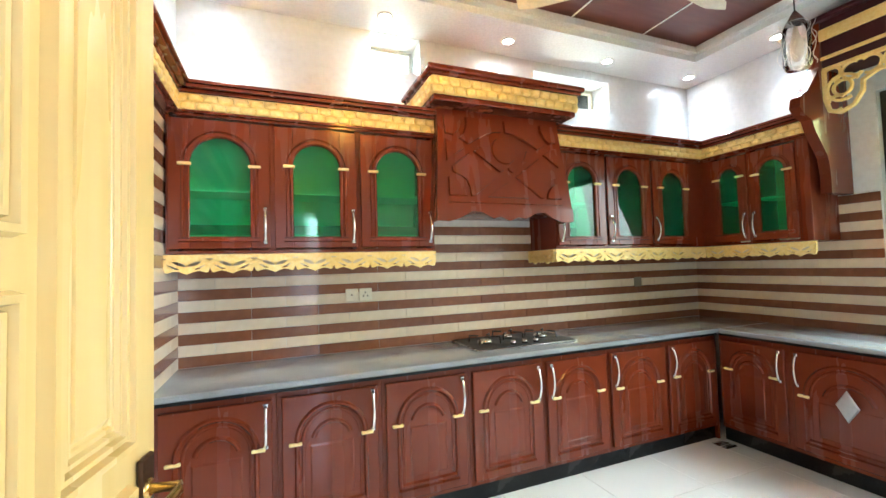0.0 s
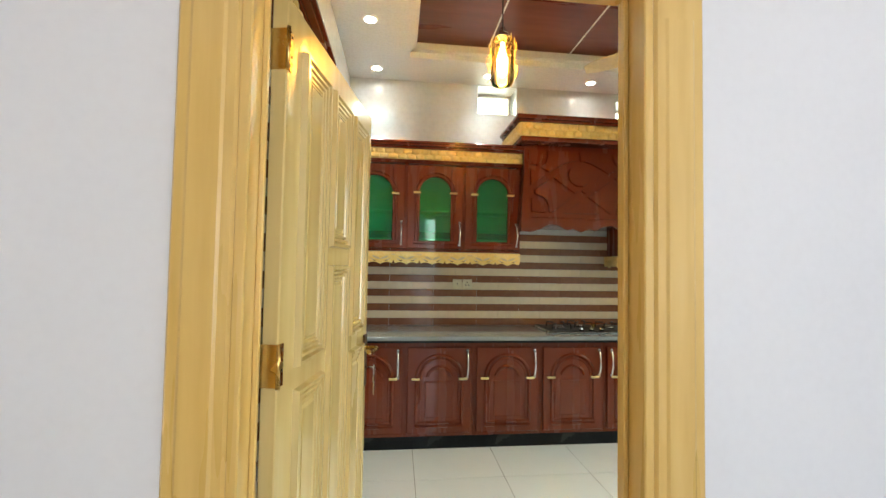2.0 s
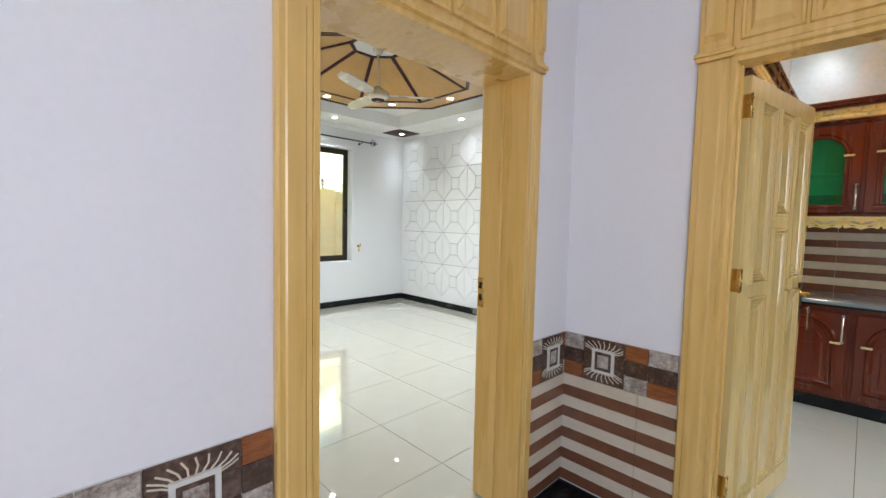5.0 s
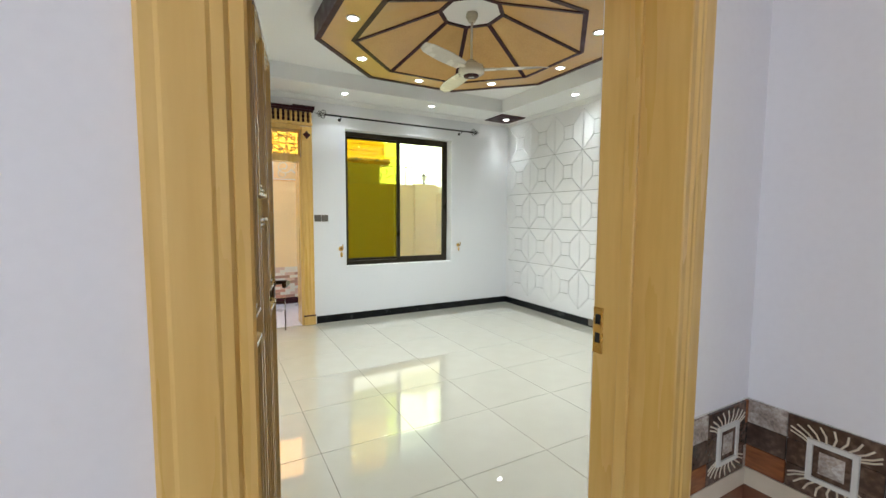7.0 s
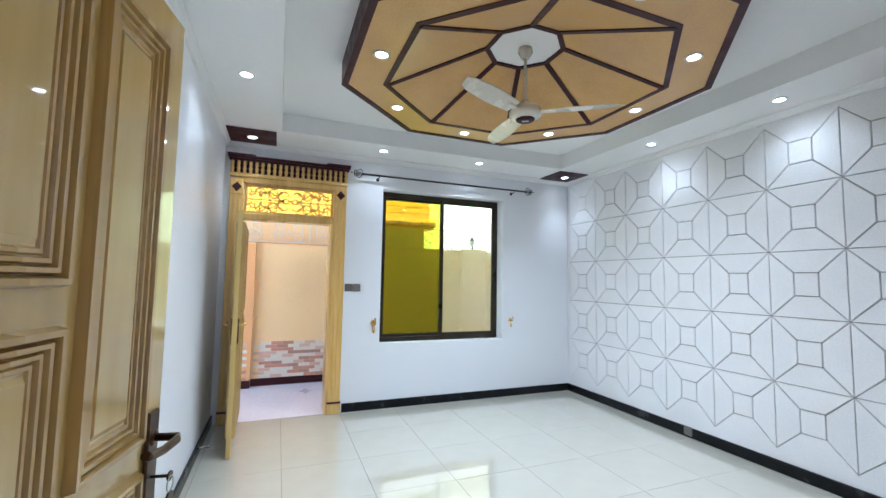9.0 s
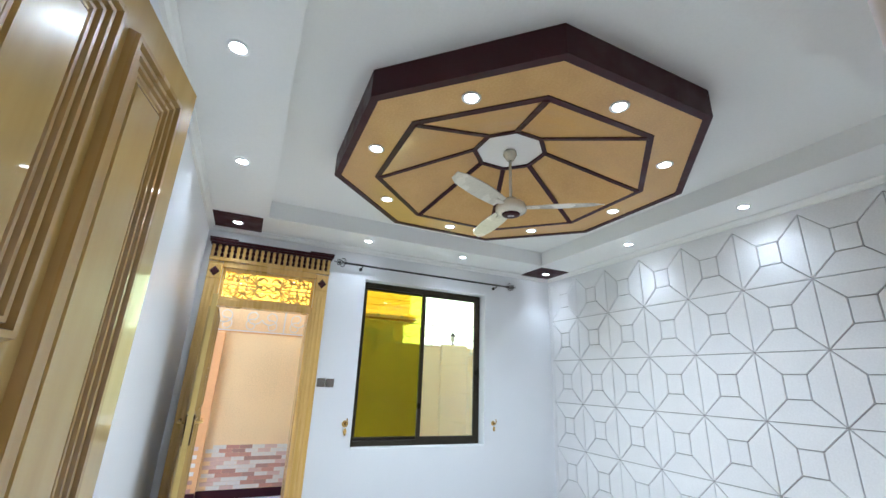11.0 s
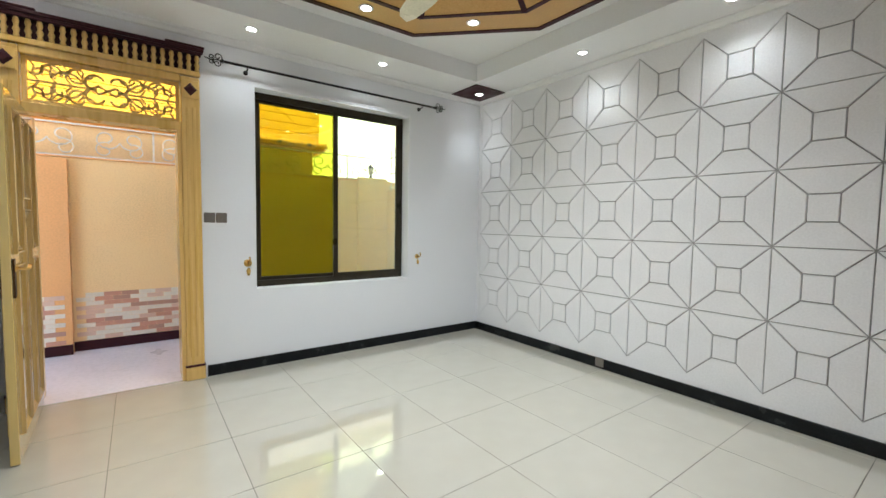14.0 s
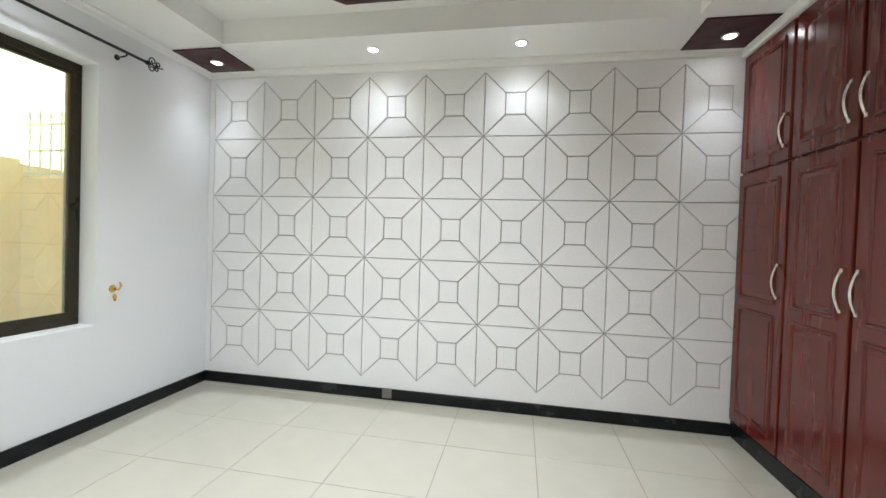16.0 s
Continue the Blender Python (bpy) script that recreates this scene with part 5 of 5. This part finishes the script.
for nm, (x0, x1, z0, z1) in (("window_3", V1), ("window_4", V2)):
    t = thing(nm, pose(x0, KY1 + 0.205, 0), "small high vent window with a bright pane", "window", "", "structure")
    bm = bmesh.new()
    for b in ((0, z0, x1 - x0, z0 + 0.025), (0, z1 - 0.025, x1 - x0, z1), (0, z0, 0.025, z1), (x1 - x0 - 0.025, z0, x1 - x0, z1)):
        box(b[0], 0, b[1], b[2], 0.04, b[3], bm=bm)
    part("window_frame", bm, M_SCROLL if nm == "window_3" else M_PLASTIC, t)
    part("pane", box(0.025, 0.018, z0 + 0.025, x1 - x0 - 0.025, 0.022, z1 - 0.025), G_CLEAR, t, "clear pane").visible_shadow = False

# emissive sheet added just outside to whiten the vent panes
solid("backdrop_vent", box(0.8, 3.41, 2.4, 5.4, 3.44, 3.39), M_GLOW, "glowing sheet standing in for hazy daylight beyond the vent windows", "backdrop")

# ---- wardrobe ----
WF = -0.668
cols = ((2.84, 2.24), (2.24, 1.708), (1.708, 1.165), (1.165, 0.67), (0.67, 0.2))
for k, (y1, y0) in enumerate(cols):
    w = y1 - y0
    t = thing("wardrobe", pose(WF, y1, 0, 0, 0, -90), "red-brown lacquered built-in wardrobe unit with panelled doors", "wardrobe", "wardrobe units")
    part("body", box(0, 0.012, 0.12, w, 0.62, 2.90), M_WARD, t)
    part("plinth", box(0, 0.004, 0.0, w, 0.62, 0.12), M_BLACK, t, "black granite plinth")
    a, b = 0.012, w - 0.012
    for z0, z1, name in ((0.135, 1.985, "tall_door"), (2.0, 2.865, "top_door")):
        d = part(name, box(a, -0.012, z0, b, 0.012, z1, 0.006), M_WARD, t)
        spans = ((z0 + 0.09, 1.0), (1.09, z1 - 0.09)) if name == "tall_door" else ((z0 + 0.08, z1 - 0.08),)
        for s0, s1 in spans:
            bm = strip(rect(a + 0.085, s0, b - 0.085, s1), 0.026, -0.0115, -0.023, True, 0.4)
            prism(rect(a + 0.105, s0 + 0.02, b - 0.105, s1 - 0.02), -0.0115, -0.019, bm, 0.02)
            part("raised_panel", bm, M_WARD, d)
        right = k in (0, 1, 3)
        x = b - 0.04 if right else a + 0.04
        hz0, hz1 = (1.13, 1.335) if name == "tall_door" else (2.09, 2.285)
        thing_handle(d, x, hz0, hz1)
solid("wardrobe_cornice", box(WF - 0.04, 0.2, 2.87, WF + 0.04, 2.84, 2.938, 0.01), M_CEIL, "white plaster cornice above the wardrobe", "cornice")
solid("wardrobe_side", box(WF, 0.1, 0.0, -0.02, 0.198, 2.94), M_WALL, "white wall return beside the wardrobe", "wall")
solid("ceiling_recess", box(BX1 - 0.0, 0.1, 2.94, -0.02, BY1, 3.3), M_CEIL, "plain ceiling above the wardrobe recess", "ceiling")

# ---- curtain rod, hooks, door stop ----
rod = thing("curtain_rod", pose(BX0 + 0.09, 0, 2.715), "black iron curtain rod with scroll finials above the window", "curtain rod")
part("rod", tube([(0, -0.12, 0), (0, 2.06, 0)], 0.011, 10), M_IRON, rod)
for y, s in ((-0.12, -1), (2.06, 1)):
    bm = turned([(0.006, -0.03), (0.014, -0.02), (0.007, -0.008), (0.019, 0.004), (0.007, 0.02)], 10, None, Matrix.Translation((0, y + s * 0.01, 0)) @ Matrix.Rotation(radians(90), 4, "X"))
    for up, r0, out in ((1, 0.034, 0.05), (-1, 0.03, 0.055), (1, 0.022, 0.1), (-1, 0.02, 0.098)):
        tube([(0.006 * up, y + s * (out + py), up * pz) for py, pz in spiral(0.0, r0 * 0.75, r0, 0.008, 230, -1.2, 14)], 0.0045, 6, bm)
    tube([(0, y, 0), (0, y + s * 0.05, 0.004), (0, y + s * 0.10, -0.004), (0, y + s * 0.15, 0.006)], 0.005, 6, bm)
    part("finial", bm, M_IRON, rod, "twisted iron scroll finial")
for y in (0.06, 1.9):
    bm = tube([(0, y, 0.0), (0, y, -0.022), (-0.05, y, -0.03), (-0.088, y, -0.03)], 0.006, 6)
    turned([(0.02, 0), (0.02, 0.008)], 12, bm, Matrix.Translation((-0.089, y, -0.03)) @ Matrix.Rotation(radians(90), 4, "Y"))
    part("bracket", bm, M_IRON, rod)
for y in (0.06, 1.9):
    hk = thing("tieback_hook", pose(BX0, y, 0.985) @ Matrix.Scale(1.35 if y < 1 else 1.1, 4), "polished brass curtain tieback hook on the white wall", "hook", "curtain tieback hooks")
    part("plate", turned([(0.026, 0), (0.024, 0.006), (0.012, 0.012)], 14, None, Matrix.Rotation(radians(90), 4, "Y")), M_BRASS, hk)
    part("arm", tube([(0.01, 0, 0), (0.05, 0, -0.005), (0.07, 0, 0.02), (0.06, 0, 0.045)], 0.006, 8), M_BRASS, hk)
    part("drop", turned([(0.004, -0.03), (0.014, -0.05), (0.01, -0.075), (0.003, -0.085)], 10, None, Matrix.Translation((0.02, 0, 0))), M_BRASS, hk)
st = thing("door_stop", pose(-4.48, BY0 + 0.018, 0.06), "chrome door stop on the black skirting", "door stop")
part("stem", turned([(0.014, 0), (0.008, 0.01), (0.007, 0.07), (0.014, 0.075), (0.014, 0.09)], 12, None, Matrix.Rotation(radians(-90), 4, "X")), M_CHROME, st)
socket(pose(-3.44, BY1 - 0.036, 0.02), 1, M_GREYPL, "small dark socket let into the black skirting")

# ---- courtyard outside ----
YW = -6.80
solid("ground", box(-60, -60, -0.12, 60, 60, -0.065), M_YARD, "pale paved ground round the house", "ground")
yard = solid("pavement_yard", box(YW, -4, -0.064, BX0 - 0.25, 5, -0.012), M_YARD, "pale lavender terrace floor", "pavement")
solid("threshold", box(BX0 - 0.25, EL, -0.02, BX0 - 0.002, ER, 0.0), M_YARD, "pale stone door threshold", "threshold")
yw = wall_x("wall_yard", YW - 0.2, YW, -4, 5, -0.06, 1.98, [], M_PEACH, "peach painted courtyard wall with a brick-print dado")
solid("wall_yard_pier", box(YW, -2.6, -0.01, YW + 0.1, -1.30, 1.96), M_ORANGEP, "orange painted pier of the courtyard wall", "wall")
bm = box(YW, -4, -0.01, YW + 0.015, 5, 0.09)
box(YW + 0.1, -2.6, -0.01, YW + 0.115, -1.30, 0.09, bm=bm)
solid("baseboard_yard", bm, M_DARK, "dark plum skirting of the courtyard wall", "skirting")
NY = 2.32                               # north wall of the courtyard
wall_y("wall_yard_north", NY, NY + 0.15, YW, BX0 - 0.25, -0.06, 1.86, [], M_PEACH, "peach painted courtyard wall under an iron railing")
solid("wall_yard_corner_pier", box(YW + 0.0005, 1.85, -0.01, YW + 0.06, NY - 0.001, 2.03, 0.004), M_PEACH, "peach painted corner pier of the courtyard wall", "wall")
sn = thing("iron_rail", pose(YW, NY + 0.07, 1.86), "white iron railing on the lower courtyard wall", "railing")
for z in (0.05, 0.26, 0.5):
    part("rail", strip([(0, z), (1.3, z)], 0.02, 0.01, -0.01, False, 1), M_SCROLL, sn)
for k in range(11):
    bm = strip([(0.05 + k * 0.12, 0.0), (0.05 + k * 0.12, 0.56)], 0.014, 0.007, -0.007, False, 1)
    prism([(0.03 + k * 0.12, 0.56), (0.07 + k * 0.12, 0.56), (0.05 + k * 0.12, 0.63)], 0.007, -0.007, bm)
    part("bar", bm, M_SCROLL, sn)
sc = thing("iron_scroll_rail", pose(YW - 0.1, -3, 1.98, 0, 0, 90), "white iron scroll railing on top of the courtyard wall", "railing")
for z in (0.035, 0.36):
    part("rail", strip([(0, z), (5.2, z)], 0.016, 0.01, -0.01, False, 1), M_SCROLL, sc)
for k in range(9):
    x = 0.1 + k * 0.58
    bm = bmesh.new()
    for s in (-1, 1):
        strip([(x + 0.28 + s * px_, z) for px_, z in [(0.0, 0.2)] + [(a, b) for a, b in spiral(0.11, 0.24, 0.115, 0.03, 200, 1.15, 18)]], 0.013, 0.008, -0.008, False, 0.9, bm)
        strip([(x + 0.28 + s * px_, z) for px_, z in spiral(0.13, 0.12, 0.09, 0.025, 120, -1.1, 14)], 0.012, 0.008, -0.008, False, 0.9, bm)
    if k % 2 == 0:
        strip([(x, 0.0), (x, 0.37)], 0.018, 0.008, -0.008, False, 1, bm)
    part("scroll", bm, M_SCROLL, sc)
lt = thing("pier_lantern", pose(YW + 0.0, 2.07, 2.03) @ Matrix.Scale(0.6, 4), "dark garden lantern on the courtyard wall", "lantern")
part("base", turned([(0.05, 0), (0.03, 0.05), (0.02, 0.09)], 8), M_IRON, lt)
part("body", turned([(0.045, 0.09), (0.07, 0.22), (0.075, 0.24)], 6), M_SCROLL, lt)
part("roof", turned([(0.085, 0.24), (0.03, 0.31), (0.008, 0.36)], 6), M_IRON, lt)
hs = thing("neighbour_bay", pose(YW - 0.3, -2.2, 0), "boarded white bay of the neighbouring house above the wall", "building")
for k in range(9):
    part("board", box(-0.6, 0, 2.50 + k * 0.115, 0.0, 3.6, 2.61 + k * 0.115, 0.006), M_BOARD, hs)
part("ledge_moulding", box(-0.59, 0.0, 2.36, 0.03, 3.66, 2.399, 0.01), M_BOARD, hs)
part("ledge", box(-0.6, 0, 2.40, 0.06, 3.70, 2.50, 0.012), M_BOARD, hs)
for k in range(9):
    part("dentil", box(0.0605, 0.2 + k * 0.4, 2.43, 0.072, 0.26 + k * 0.4, 2.47), M_GREYPL, hs)
part("wall", box(-0.6, 0, -0.06, -0.004, 3.5, 2.359), M_PEACH, hs)
# added strip whose darker orange paints the shadow gap along the wall top
solid("trim_yard_wall", box(YW - 0.2, -4, 1.981, YW + 0.012, 5, 1.995), M_ORANGEP, "thin orange strip standing in for the shadow line on the courtyard wall", "capping")
# glowing sheet added in place of the bright distance past the courtyard
solid("backdrop_house", box(-14.2, -12, -0.06, -14, 14, 7.0), M_HAZE, "glowing pale backdrop standing in for the bright distance beyond the courtyard", "building", "structure")

# ---- lobby dado ----
def dado_run(name, m, length, first):
    """Striped tiles with a patterned top border; runs along x from 0, facing -y."""
    t = thing(name, m, "striped brown and cream wall tiles under a patterned border", "wall tiles", "", "structure")
    part("backing", box(0, -0.004, 0.0, length, 0.0, 0.838), M_WHITET, t)
    z = 0.012
    for r in range(10):
        mt = M_BROWNT if r % 2 == 0 else M_CREAMT
        x, k = 0.0, 0
        while x < length - 0.01:
            x1 = min(length, (k + 1) * 0.3 + 0.1)
            part("tile", box(x + 0.001, -0.011, z, x1 - 0.001, -0.003, z + 0.0585), mt, t)
            x, k = x1, k + 1
        z += 0.0595
    zr = [0.608, 0.684, 0.760, 0.837]
    x = -first
    seq = (("peb", 0.115), ("zeb", 0.215), ("ora", 0.11), ("peb", 0.13))
    while x < length:
        for kind, wd in seq:
            a, b = max(0, x), min(length, x + wd)
            if b - a > 0.012:
                def tl(r, mt):
                    part("border_tile", box(a + 0.0012, -0.012, zr[r] + 0.001, b - 0.0012, -0.003, zr[r + 1] - 0.001, 0.001), mt, t)
                tl(1, M_MUDT)
                tl(2, {"peb": M_PEBBLE, "zeb": M_MUDT, "ora": M_ORANGET}[kind])
                tl(0, {"peb": M_ORANGET if wd < 0.12 else M_ORANGET, "zeb": M_MUDT, "ora": M_PEBBLE}[kind])
                if kind == "zeb" and b - a > 0.2:
                    c = (a + b) / 2
                    for up, zc in ((1, zr[2] + 0.004), (-1, zr[1] - 0.004)):
                        for q in range(11):
                            an = radians(12 + 156 * q / 10)
                            p0 = (c + 0.055 * math.cos(an), zc + up * 0.018 * math.sin(an))
                            p1 = (max(a + 0.008, min(b - 0.008, c + 0.115 * math.cos(an))), zc + up * (0.012 + 0.052 * math.sin(an)))
                            part("leaf_stripe", strip([p0, ((p0[0] + p1[0]) / 2 + 0.006 * up, (p0[1] + p1[1]) / 2), p1], 0.0055, -0.0118, -0.0135), M_CREAMT, t)
                    zc = (zr[1] + zr[2]) / 2
                    part("medallion_frame", strip(rect(c - 0.05, zc - 0.055, c + 0.05, zc + 0.055), 0.016, -0.012, -0.019, True, 0.8), M_WHITET, t, "white raised medallion frame")
                    part("medallion_field", box(c - 0.042, -0.015, zc - 0.047, c + 0.042, -0.0115, zc + 0.047), M_MUDT, t)
                    part("medallion_boss", prism(rect(c - 0.03, zc - 0.034, c + 0.03, zc + 0.034), -0.0145, -0.024, None, 0.03), M_PEBBLE, t, "stone pyramid boss")
            x += wd
    return t


dado_run("dado_north_west", pose(LX0 + 0.002, LY1, 0), KL - 0.118 - LX0 - 0.003, 0.0)
dado_run("dado_north_east", pose(KR + 0.12, LY1, 0), 1.35, 0.0)
dado_run("dado_west_north", pose(LX0, DR + 0.075, 0, 0, 0, 90), LY1 - DR - 0.088, 0.003)
dado_run("dado_west_south", pose(LX0, -3.3, 0, 0, 0, 90), -3.3 * -1 + DL - 0.108, 0.335)


# ---- kitchen striped tiles ----
def stripes(parent, m, length, z0, z1, tile=0.4):
    z, r = z0, 0
    meshes = {}
    while z < z1 - 0.01:
        for k in range(math.ceil((length + (tile / 2 if r % 2 else 0)) / tile)):
            a = max(0, k * tile - (tile / 2 if r % 2 else 0))
            b = min(length, (k + 1) * tile - (tile / 2 if r % 2 else 0))
            if b - a < 0.01:
                continue
            key_ = (round(b - a, 4), r % 2)
            if key_ not in meshes:
                meshes[key_] = finish(box(0.001, -0.008, 0.0008, b - a - 0.001, 0.0, 0.0645, 0.0012), "tile", M_BROWNT if r % 2 == 0 else M_CREAMT)
            part("tile", meshes[key_], None, parent, "", m @ Matrix.Translation((a, 0, z)))
        z += 0.0653
        r += 1


stripes(bpy.data.objects["wall_kitchen_north"], pose(KX0, KY1, 0), KX1 - KX0, 0.881, 1.73)
stripes(bpy.data.objects["wall_kitchen_west"], pose(KX0, KY0 + 0.16, 0, 0, 0, 90), KY1 - KY0 - 0.16, 0.03, 2.28, 0.7)
stripes(bpy.data.objects["wall_kitchen_east"], pose(KX1, KY1, 0, 0, 0, -90), 1.37, 0.881, 1.85)
stripes(bpy.data.objects["wall_kitchen_east"], pose(KX1, 1.63, 0, 0, 0, -90), 1.3, 0.881, 1.04)

# courtyard brick print
rnd = random.Random(4)
bricks = [finish(box(0, -0.008, 0, 0.148, 0, 0.043, 0.001), "brick", m_) for m_ in M_BRICKS]
for r in range(11):
    for k in range(22):
        y = -2.4 + k * 0.15 - (0.075 if r % 2 else 0)
        x = YW if y >= -1.30 else YW + 0.1
        if -1.45 < y < -1.30:
            continue
        i = (0, 3, 2, 1, 2, 2)[(k + (r + 1) // 2 + 2 * (r // 4)) % 6] if rnd.random() < 0.85 else rnd.randrange(4)
        part("brick", bricks[i], None, yw, "", pose(x, y, 0.095 + r * 0.0455, 0, 0, 90))


# ---- floor tiles ----
def tiles(parent, x0, y0, x1, y1, ox, oy, p=0.612, surface=M_FLOOR):
    meshes = {}
    i0, j0 = math.floor((x0 - ox) / p), math.floor((y0 - oy) / p)
    for i in range(i0, math.ceil((x1 - ox) / p)):
        for j in range(j0, math.ceil((y1 - oy) / p)):
            a, b = max(x0, ox + i * p) + 0.0015, min(x1, ox + (i + 1) * p) - 0.0015
            c, d = max(y0, oy + j * p) + 0.0015, min(y1, oy + (j + 1) * p) - 0.0015
            if b - a < 0.01 or d - c < 0.01:
                continue
            key_ = (round(b - a, 3), round(d - c, 3))
            if key_ not in meshes:
                meshes[key_] = finish(box(0, 0, -0.003, b - a, d - c, 0.0, 0.0008), "floor_tile", surface)
            part("floor_tile", meshes[key_], None, parent, "", Matrix.Translation((a, c, 0)))


tiles(FLOORS["floor_bedroom"], BX0, BY0, LX0, BY1, -2.14, 0.925)
tiles(FLOORS["floor_kitchen"], KX0, LY1, KX1, KY1, 0.787, 1.41, 0.612, M_KFLOOR)
tiles(FLOORS["floor_lobby"], LX0 + 0.13, -3.55, 2.7, LY1 - 0.13, LX0 + 0.13, LY1 - 0.13 - 0.6 * 6, 0.6)
bm = box(LX0, -3.55, -0.003, LX0 + 0.128, LY1, 0.0)
box(LX0 + 0.13, LY1 - 0.128, -0.003, 2.7, LY1, 0.0, bm=bm)
solid("trim_lobby_floor", bm, M_BLACK, "black granite floor border along the lobby walls", "floor border")
